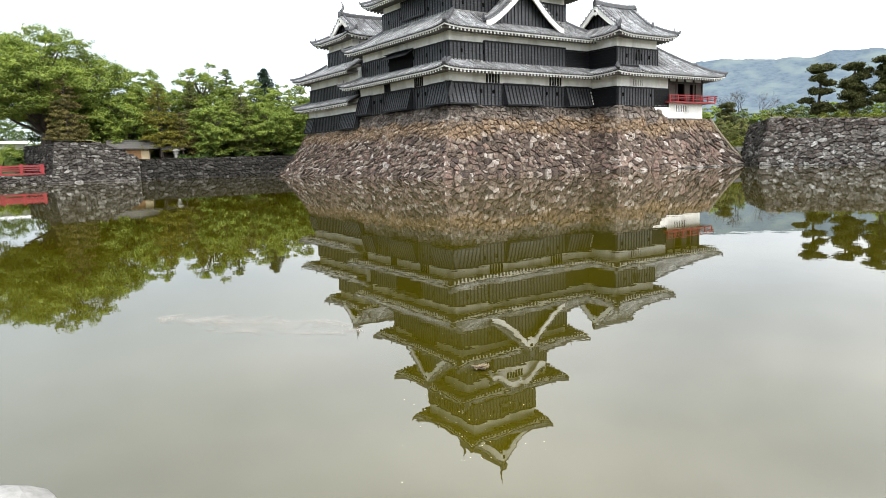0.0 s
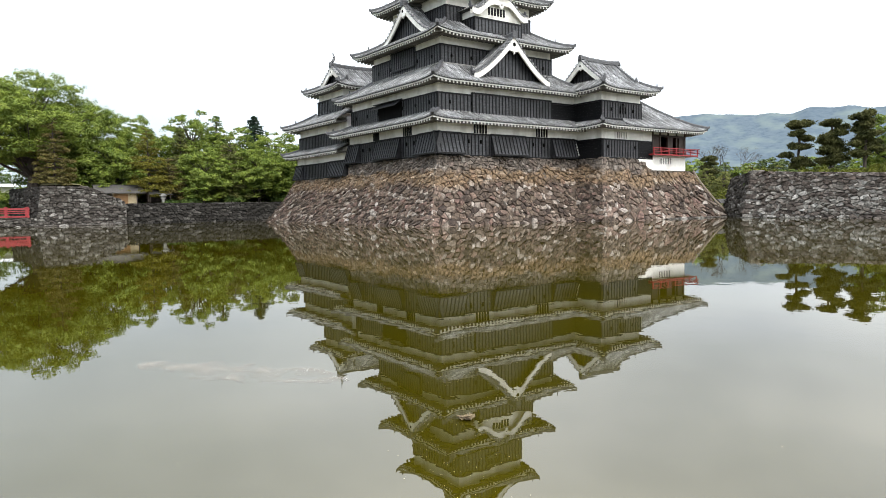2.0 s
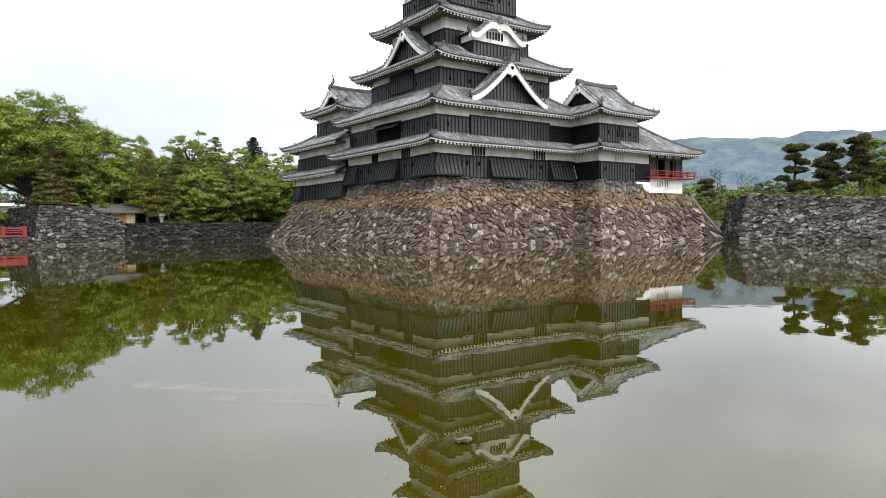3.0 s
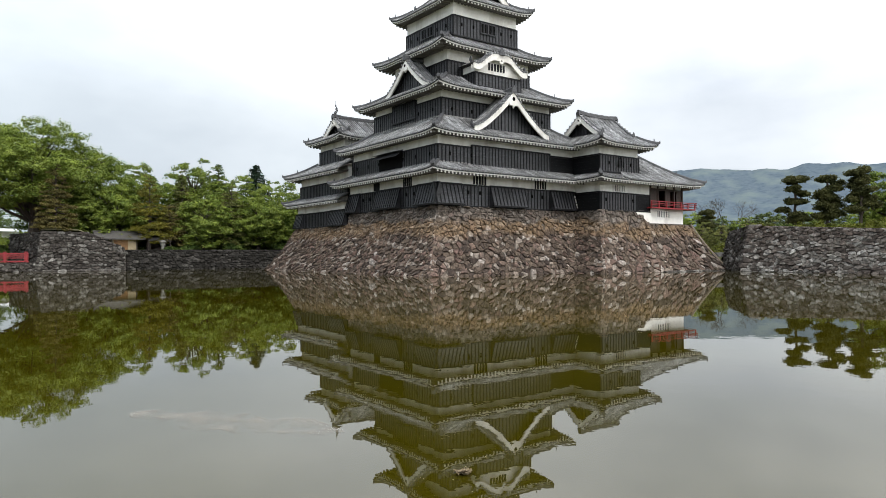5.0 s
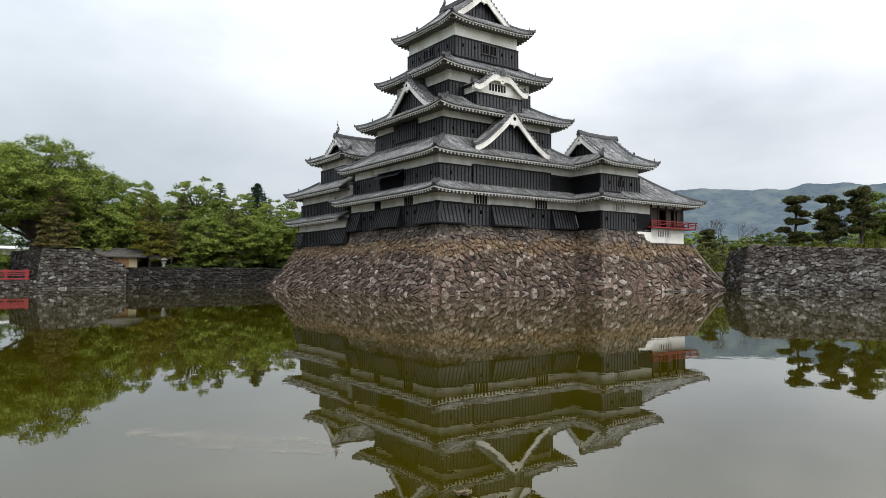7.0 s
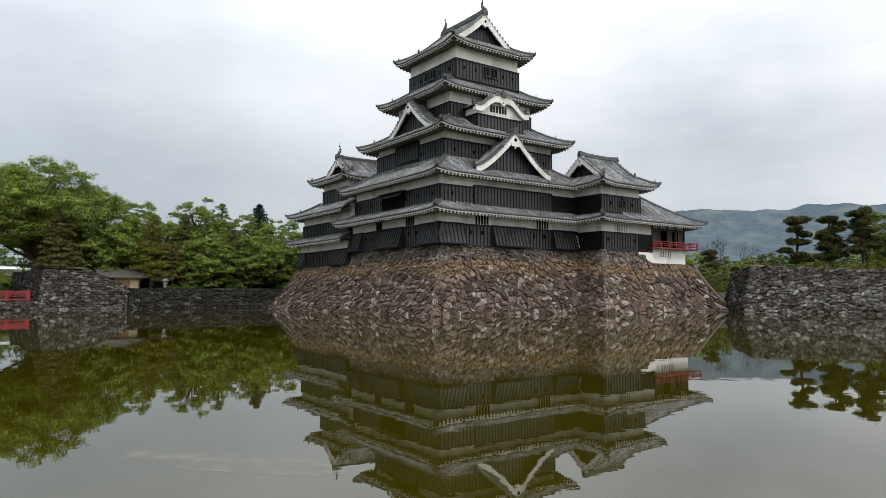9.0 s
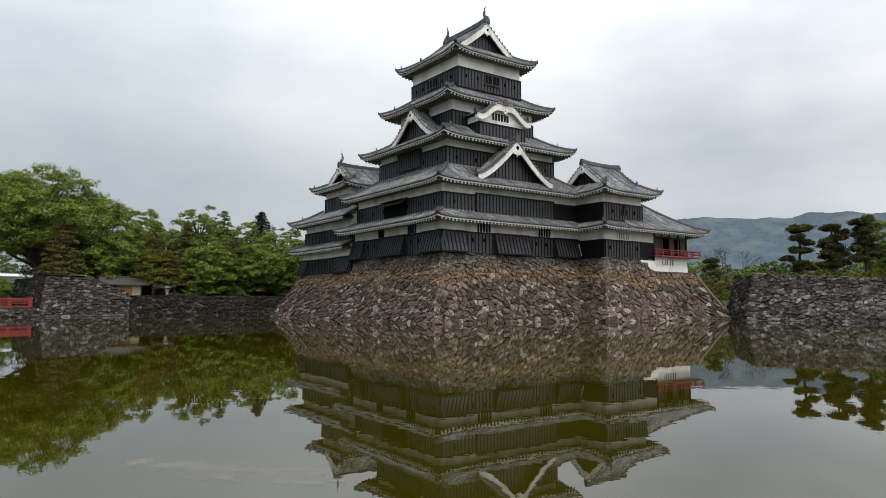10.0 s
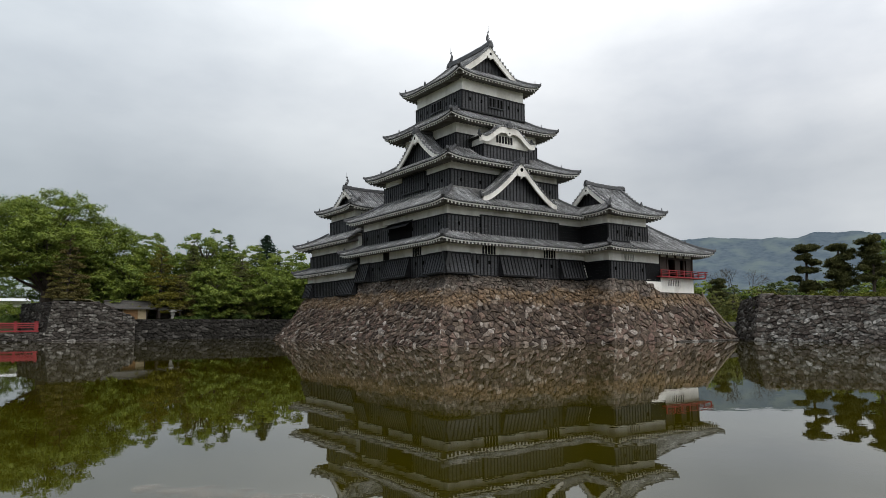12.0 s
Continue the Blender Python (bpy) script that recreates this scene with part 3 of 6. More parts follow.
def build_bases():
    # keep: west face steps down to the small keep's lower part; south face
    keep = thing("stone_base", (-2, 6, -0.6), "battered rubble stone base of the keep rising from the water", "stone base", kind="structure")
    top, run, low = 6.35, 3.3, -0.6

    def west(u, v):
        z = low + v
        o = bat(z, top, run)
        y0, y1 = -8.25 - o, 21.6 + 0.95 * o
        return (-8.95 - o, y0 + (y1 - y0) * u / 33.0, z)

    def south(u, v):
        z = low + v
        o = bat(z, top, run)
        x0, x1 = -8.95 - o, 9.0
        return (x0 + (x1 - x0) * u / 19.5, -8.25 - o, z)

    core = Build()
    zs = [low + (top - low) * i / 8 for i in range(9)]
    core.sheet([[inner(west(u, z - low)) for u in (19.2, 0)] for z in zs])
    core.sheet([[inner(west(u, (z - low) * (5.15 - low) / (top - low))) for u in (33, 19.2)] for z in zs])
    core.sheet([[inner(south(u, z - low)) for u in (0, 19.5)] for z in zs])
    core.box(-8.9, 9.0, -8.2, 8.8, 5.0, 6.3)
    core.box(-8.9, 0.5, 8.0, 21.5, 4.0, 5.1)
    core.box(-8.5, 9.0, -8.0, 21.5, low, 4.0)
    part("core", core, JOINT, keep)
    # west face: full height by the keep, lower by the small keep
    full = 33.0 * 17.4 / 29.9
    stone_face(keep, full, top - low - 0.13, west, (-1, 0, 0.45), 0.50, 0.27, 11, STONE, STONES, lambda u, v: u < 6.0 and v > 0.4, 300, tilt=-24)

    def west_low(u, v):
        return west(full + u, v)

    stone_face(keep, 33.0 - full, 5.0 - low, west_low, (-1, 0, 0.45), 0.50, 0.27, 12, STONE, STONES, tilt=-24)
    stone_face(keep, 19.5, top - low - 0.13, south, (0, -1, 0.45), 0.52, 0.37, 13, STONE, STONES, lambda u, v: u < 8.0 and v > 0.4, 300, tilt=-8)
    corner_stones(keep, -8.95, -8.25, low, top, run, 5)

    turret = thing("stone_base", (16, -10, -0.6), "battered rubble stone base under the turret and pavilion", "stone base", kind="structure")
    run2, x_w, y_s = 3.35, 8.55, -11.75

    def t_south(u, v):
        z = low + v
        o = bat(z, top, run2)
        x0, x1 = x_w - o, 22.55 + 0.85 * o
        return (x0 + (x1 - x0) * u / 16.5, y_s - o, z)

    def t_west(u, v):
        z = low + v
        o = bat(z, top, run2)
        y0, y1 = y_s - o, -7.0 - o * 0.9
        return (x_w - o, y0 + (y1 - y0) * u / 4.4, z)

    core = Build()
    core.sheet([[inner(t_south(u, z - low)) for u in (0, 6.1)] for z in zs])
    core.sheet([[inner(t_south(u, (z - low) * (5.05 - low) / (top - low))) for u in (6.1, 16.5)] for z in zs])
    core.sheet([[inner(t_west(u, z - low)) for u in (4.4, 0)] for z in zs])
    core.box(8.6, 13.7, -11.6, -2.0, 4.0, 6.3)
    core.box(13.7, 22.5, -11.6, -2.0, low, 5.0)
    core.box(8.6, 13.7, -11.6, -2.0, low, 4.0)
    part("core", core, JOINT, turret)
    stone_face(turret, 8.55, top - low - 0.1, t_south, (0, -1, 0.45), 0.60, 0.46, 21, STONE, STONES, lambda u, v: v > 0.3, 280, tilt=-6, keep=lambda u, v: low + v < 6.3 - 0.67 * (8.55 + 14.0 * u / 16.5 - 13.95))

    def t_south_low(u, v):
        return t_south(8.55 + u, v)

    stone_face(turret, 7.95, 4.98 - low, t_south_low, (0, -1, 0.45), 0.60, 0.46, 22, STONE, STONES, lambda u, v: v > 0.3, 280, tilt=-6)
    stone_face(turret, 4.4, top - low - 0.1, t_west, (-1, 0, 0.45), 0.58, 0.36, 23, STONE, STONES, lambda u, v: True, 120)
    corner_stones(turret, x_w, y_s, low, top, run2, 8)
    # timber gutter down the sloping end
    g = Build()
    pts = []
    for i in range(9):
        z = 5.05 - 4.4 * i / 8
        o = bat(z, top, run2)
        pts.append((22.62 + 0.85 * o, y_s - o - 0.15, z))
    g.sweep(pts, 0.22, 0.26)
    part("gutter", g, WOOD, turret, "weathered timber gutter")


def wall_run(name, label, p0, p1, height, run, su, sv, seed, near, tops=None, thick=1.6, splay=0.0, mats=None, jig=0.44, worn=0.24, level=False):
    """A stone retaining wall from p0 to p1 (left to right as seen from the water); level: its courses run level below a falling top."""
    p0, p1 = Vector((*p0, 0)), Vector((*p1, 0))
    e = (p1 - p0).normalized()
    n = Vector((e.y, -e.x, 0))
    w = (p1 - p0).length
    ob = thing(name, (p0 + p1) / 2 + Vector((0, 0, -0.5)), label, "stone wall", kind="structure")
    low = -0.5

    def place(u, v):
        z = low + v
        hh = height if not tops else tops(u)
        s = v / (height - low)
        zz = low + s * (hh - low)
        return p0 + e * (u - splay * (1 - s) * (1 - u / w)) + n * (run * (1 - s)) + Vector((0, 0, zz))

    core = Build()
    us = [w * i / 40 for i in range(41)]
    core.sheet([[place(u, v) - n * 0.06 for u in us] for v in np.linspace(0, height - low, 4)])
    core.sheet([[place(u, height - low) - n * 0.02 for u in us], [place(u, height - low) - n * thick for u in us]])
    part("core", core, CREVICE, ob)
    def courses(u, v):
        s = v / (height - low)
        return p0 + e * (u - splay * (1 - s) * (1 - u / w)) + n * (run * (1 - s)) + Vector((0, 0, low + v))

    keep = (lambda u, v: low + v < tops(u) - 0.05) if level else None
    stone_face(ob, w, height - low, courses if level else place, n + Vector((0, 0, 0.15)), su, sv, seed, *(mats or (GSTONE, GSTONES)), near, 300, 0.13, jig, keep, worn=worn)
    return ob


build_bases()
wall_run("wall_east", "grey rubble stone moat wall topped with earth", (22.9, -19.2), (23.1, -48.0), 4.75, 0.9, 0.52, 0.33, 31, lambda u, v: u < 9.0 and v > 0.5, lambda u: 4.75 - 0.055 * u, splay=0.5, jig=0.42, worn=0.1)
# the return's shade is put into its stones, darker than the wall's front
wall_run("wall_east_return", "end of the grey moat wall, its shade painted as darker stone", (27.2, -14.4), (22.9, -19.2), 4.75, 0.9, 0.52, 0.33, 32, lambda u, v: v > 0.5, lambda u: 4.3 + 0.07 * u, splay=1.2, jig=0.42, worn=0.15, mats=(CSTONE, CSTONES))
wall_run("wall_bastion", "grey stone bastion beside the red bridge", (-35.7, 35.0), (-26.6, 35.0), 4.8, 0.7, 0.62, 0.30, 33, lambda u, v: v > 0.5, lambda u: 4.75 if u < 5.0 else 4.75 - 1.9 * min(1, (u - 5.0) / 4.0), splay=0.8, jig=0.2, mats=(CSTONE, CSTONES), worn=0.15, level=True)
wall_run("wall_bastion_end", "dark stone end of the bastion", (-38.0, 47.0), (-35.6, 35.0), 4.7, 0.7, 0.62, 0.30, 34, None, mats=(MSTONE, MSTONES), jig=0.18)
wall_run("wall_abutment", "low dark stone abutment below the red bridge", (-42.0, 34.7), (-35.9, 34.7), 1.05, 0.2, 0.6, 0.26, 36, lambda u, v: v > 0.4, mats=(CSTONE, CSTONES), jig=0.18, worn=0.15)
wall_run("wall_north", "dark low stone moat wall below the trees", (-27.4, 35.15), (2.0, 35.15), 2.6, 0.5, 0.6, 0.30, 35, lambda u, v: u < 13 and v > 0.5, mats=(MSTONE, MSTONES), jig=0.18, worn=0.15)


def wall_corner():
    """Large pale stones stacked up the corner of the east wall."""
    ob = thing("wall_corner", (22.9, -19.2, -0.5), "large pale corner stones of the grey moat wall", "stone wall", kind="structure")
    along, back = Vector((0.0, -1.0, 0)), Vector((0.667, 0.745, 0))
    rng = random.Random(17)
    z, i = -0.5, 0
    while z < 4.7:
        hh = min(rng.uniform(0.32, 0.6), 4.85 - z)
        la, lb = ((1.1, 0.5) if i % 2 else (0.55, 1.0))
        la, lb = la * rng.uniform(0.8, 1.2), lb * rng.uniform(0.8, 1.2)
        rings = []
        for q, shy in ((0.02, 0.05), (0.25, 0.0), (0.75, 0.0), (0.98, 0.07)):
            zz = z + hh * q
            r = 1 - (zz + 0.5) / 5.25
            c = Vector((22.9 - 0.9 * r - 0.17 + shy, -19.2 + 0.5 * r + rng.uniform(-0.05, 0.05), zz))
            deep = Vector((0.45, -0.1, 0))
            rings.append([c + back * 0.07, c + along * 0.07, c + along * (la * 0.55) + Vector((rng.uniform(-0.04, 0.04), 0, 0)), c + along * la + Vector((0.07, 0, 0)), c + along * la + deep, c + back * lb + deep, c + back * lb + Vector((0.03, -0.05, 0)), c + back * (lb * 0.5)])
        b = Build()
        b.sheet([r + r[:1] for r in rings])
        b.poly(rings[-1])
        part("quoin", b, GSTONE, ob)
        z += hh
        i += 1


wall_corner()
# ---- castle building kit ----
def rise_curve(q):
    return 0.74 * q + 0.26 * q * q


def roof_panel(p0, e, n, ln, depth, total, z0, rise, lift, reach, g, over, bits, ulim=1e9):
    """One slope of a hipped roof. p0: eave corner, e along the eave, n inward, ln its length; depth: how far in it runs, of total to
    which rise belongs; g: how far in its ends are hips; over: eave overhang; bits: the meshes that are filled."""
    def pt(u, d, dz=0.0):
        c = max(0.0, min(u, ln - u))
        q = d / total
        z = z0 + rise * rise_curve(q) + lift * max(0.0, 1 - c / reach) ** 2 * max(0.0, 1 - d / (over * 1.7)) + dz
        return p0 + e * u + n * d + Vector((0, 0, z))

    nu = max(6, int(ln / 0.8))
    ds = [depth * i / 7 for i in range(8)]
    top = []
    for d in ds:
        a = min(d, g)
        top.append([pt(min(ulim, a + (ln - 2 * a) * i / nu), d) for i in range(nu + 1)])
    bits["bed"].sheet(top)
    # edge of the eave, boarding below it and the plastered soffit
    us = [min(ulim, ln) * i / (2 * nu) for i in range(2 * nu + 1)]
    bits["bed"].sheet([[pt(u, 0.0, -0.13) for u in us], [pt(u, 0.0, 0.0) for u in us]])
    bits["fascia"].sheet([[pt(min(max(u, 0.07), ln - 0.07), 0.05, -0.25) for u in us], [pt(min(max(u, 0.07), ln - 0.07), 0.05, -0.11) for u in us]])
    def under(u, d):
        a = min(d, ln / 2)
        u = min(max(u, a), ln - a)
        p = pt(u, 0.0, -0.24 + 0.12 * d)
        return p0 + e * u + n * d + Vector((0, 0, p.z))
    bits["soffit"].sheet([[under(u, 0.07) for u in us], [under(u, over * 0.5) for u in us], [under(u, over + 0.05) for u in us]])
    # rafters
    k = max(2, int((ln - 0.5) / 0.40))
    for i in range(k + 1):
        u = 0.25 + (ln - 0.5) * i / k
        c = min(u, ln - u)
        d1 = min(over, c)
        if d1 < 0.35 or u > ulim:
            continue
        a, b2 = under(u, 0.16), under(u, d1)
        s = e * 0.085
        dn = Vector((0, 0, -0.18))
        bits["ends"].hexa([a - s * 0.98 + dn * 0.97 - n * 0.02, a + s * 0.98 + dn * 0.97 - n * 0.02, a + s * 0.98 + dn * 0.97 + n * 0.02, a - s * 0.98 + dn * 0.97 + n * 0.02], [a - s * 0.98 - n * 0.02, a + s * 0.98 - n * 0.02, a + s * 0.98 + n * 0.02, a - s * 0.98 + n * 0.02])
        bits["rafters"].hexa([a - s + dn, a + s + dn, b2 + s + dn, b2 - s + dn], [a - s, a + s, b2 + s, b2 - s])
    # rows of round cover tiles with their end discs
    k = max(2, int((ln - 0.3) / 0.29))
    r = 0.08
    for i in range(k + 1):
        u = 0.15 + (ln - 0.3) * i / k
        c = min(u, ln - u)
        d1 = depth if c >= g else min(depth, c)
        if d1 < 0.2 or u > ulim:
            continue
        seg = 2 if d1 < 1 else 4
        rows = []
        for j in range(seg + 1):
            d = -0.04 + (d1 + 0.04) * j / seg
            m = pt(u, d)
            rows.append([m - e * r, m - e * r * 0.55 + Vector((0, 0, r * 1.35)), m + e * r * 0.55 + Vector((0, 0, r * 1.35)), m + e * r])
        bits["rows"].sheet(rows)
        m = pt(u, -0.06, 0.0)
        bits["caps"].poly([m + e * (0.1 * math.cos(t * math.pi / 3)) + Vector((0, 0, 0.03 + 0.1 * math.sin(t * math.pi / 3))) for t in range(6)])
    return pt


def ornament(b, at, face, size):
    """A demon-face ridge end tile: a stepped plate with a crest."""
    f = Vector(face).normalized()
    s = Vector((-f.y, f.x, 0))
    at = Vector(at)
    for w, z0, z1, th in ((0.5, -0.1, 0.45, 0.12), (0.36, 0.45, 0.78, 0.10), (0.16, 0.78, 1.0, 0.08)):
        low = [at + s * (sx * w * size) + f * (sf * th * size) + Vector((0, 0, z0 * size)) for sx, sf in ((-1, -1), (1, -1), (1, 1), (-1, 1))]
        high = [at + s * (sx * w * 0.8 * size) + f * (sf * th * size) + Vector((0, 0, z1 * size)) for sx, sf in ((-1, -1), (1, -1), (1, 1), (-1, 1))]
        b.hexa(low, high)


def fish(b, at, inward, h):
    """A leaping fish finial with its tail up."""
    f = Vector(inward).normalized()
    at = Vector(at)
    pts, rad = [], []
    for i in range(9):
        q = i / 8
        pts.append(at + f * (0.34 * h * math.sin(q * 2.6) - 0.12 * h) + Vector((0, 0, h * q)))
        rad.append(h * (0.17 * (1 - q) ** 0.8 + 0.035))
    b.tube(pts, rad, 7)
    top = pts[-1]
    s = Vector((-f.y, f.x, 0))
    for a in (-1, 0, 1):
        tip = top + f * (0.16 * a * h) + Vector((0, 0, 0.26 * h - 0.08 * h * abs(a)))
        b.hexa([top - s * 0.03 - f * 0.05, top + s * 0.03 - f * 0.05, top + s * 0.03 + f * 0.05, top - s * 0.03 + f * 0.05],
               [tip - s * 0.015 - f * 0.02, tip + s * 0.015 - f * 0.02, tip + s * 0.015 + f * 0.02, tip - s * 0.015 + f * 0.02])
    for a in (0.3, 0.5, 0.7):
        p = pts[int(a * 8)]
        b.hexa([p - s * 0.02 - f * 0.2 * h, p + s * 0.02 - f * 0.2 * h, p + s * 0.02, p - s * 0.02],
               [p - s * 0.02 - f * 0.26 * h + Vector((0, 0, 0.12 * h)), p + s * 0.02 - f * 0.26 * h + Vector((0, 0, 0.12 * h)), p + s * 0.02 + Vector((0, 0, 0.1 * h)), p - s * 0.02 + Vector((0, 0, 0.1 * h))])


def roof(parent, name, cx, cy, hx, hy, z0, over, lift, depth, rise, ridge=None, g=None, label="", sides="wsen", finials=0.0, ulim=None):
    """A tiled roof with half sizes hx, hy at the eave. ridge: None for a skirt roof round a storey, else the axis (x or y) of the ridge of
    a hipped gable roof, whose gables stand g in from the eave."""
    bits = {k: Build() for k in ("bed", "soffit", "fascia", "rafters", "ends", "rows", "caps")}
    X, Y = Vector((1, 0, 0)), Vector((0, 1, 0))
    o = Vector((cx, cy, 0))
    reach = min(2.6, hx, hy)
    defs = {"s": (o - X * hx - Y * hy, X, Y, 2 * hx), "e": (o + X * hx - Y * hy, Y, -X, 2 * hy), "n": (o + X * hx + Y * hy, -X, -Y, 2 * hx), "w": (o - X * hx + Y * hy, -Y, X, 2 * hy)}
    pts = {}
    for s in sides:
        p0, e, n, ln = defs[s]
        if ridge:
            along = s in ("sn" if ridge == "x" else "we")
            total = hy if ridge == "x" else hx
            dd = total if along else g
            gg = g
        else:
            total, dd, gg = depth, depth, depth
        pts[s] = roof_panel(p0, e, n, ln, dd, total, z0, rise, lift, reach, gg, over, bits, (ulim or {}).get(s, 1e9))
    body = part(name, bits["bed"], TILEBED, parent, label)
    part("roof_tiling", bits["rows"], TILE, body, kind="stuff")
    part("eave_edging", bits["caps"], TILECAP, body, kind="stuff")
    part("soffit", bits["soffit"], SOFFIT, body, "grey soffit with the eave shade painted into its colour")
    part("fascia", bits["fascia"], TRIM, body, "white plastered fascia")
    part("rafter_course", bits["rafters"], RAFTER, body, "rafters darkened in colour for the eave shade", kind="stuff")
    part("rafter_end_course", bits["ends"], TRIM, body, "white plastered rafter ends", kind="stuff")
    if not ridge:
        for s in sides:
            p0, e, n, ln = defs[s]
            lim = min(ln - depth, (ulim or {}).get(s, 1e9))
            fl = Build()
            fl.sweep([p0 + e * u + n * (depth - 0.12) + Vector((0, 0, z0 + rise - 0.06)) for u in (depth, (depth + lim) / 2, lim)], 0.18, 0.13)
            part("flashing", fl, PSTONE, body, "grey mortar flashing against the wall")
    # hips
    total = (hy if ridge == "x" else hx) if ridge else depth
    hd = g if ridge else depth
    for s in sides:
        nxt = {"s": "w", "w": "n", "n": "e", "e": "s"}[s]
        if nxt not in sides:
            continue
        hip = Build()
        line = [pts[s](d, d, 0.0) for d in (hd, hd * 0.8, hd * 0.6, hd * 0.4, hd * 0.2, 0.0)]
        outw = (line[-1] - line[-2])
        outw.z = 0
        outw.normalize()
        line.append(line[-1] + outw * 0.18 + Vector((0, 0, 0.12)))
        hip.sweep(line, 0.30, 0.30)
        stop = line[3] if hd > 2.4 else line[4]
        ornament(hip, stop + Vector((0, 0, 0.26)), outw, 0.34)
        ornament(hip, line[-2] + Vector((0, 0, 0.2)), outw, 0.14)
        part("hip_ridge", hip, RIDGE, body)
    if ridge:
        z1 = z0 + rise
        ax = X if ridge == "x" else Y
        half = (hx if ridge == "x" else hy) - g
        lat = Y if ridge == "x" else X
        bar = Build()
        bar.sweep([o - ax * (half + 0.1) + Vector((0, 0, z1 + 0.16)), o - ax * half * 0.6 + Vector((0, 0, z1 + 0.03)), o + Vector((0, 0, z1)), o + ax * half * 0.6 + Vector((0, 0, z1 + 0.03)), o + ax * (half + 0.1) + Vector((0, 0, z1 + 0.16))], 0.42 if hx > 5 else 0.34, 0.55 if hx > 5 else 0.4)
        for sg in (-1, 1):
            ornament(bar, o + ax * sg * (half + 0.16) + Vector((0, 0, z1 + 0.05)), ax * sg, 0.62 if hx > 5 else 0.5)
        part("main_ridge", bar, RIDGE, body)
        for sg in (-1, 1):
            if finials:
                fb = Build()
                fish(fb, o + ax * sg * (half - 0.25) + Vector((0, 0, z1 + 0.6)), ax * -sg, finials)
                tip = o + ax * sg * (half - 0.25) + Vector((0, 0, z1 + 0.6 + finials))
                fb.tube([tip, tip + Vector((0, 0, 0.75 * finials))], [0.022, 0.012], 5)
                part("finial", fb, RIDGE, body, "fish-shaped ridge finial with its tail raised")
            q0 = o + ax * sg * half
            gable_front(body, q0, ax * sg, lat, lambda w: z0 + rise * rise_curve(1 - w / total), total - g, 0.55, total, 0.75 if hx > 5 else 0.55, 0.66 if hx > 5 else 0.5)
    return body


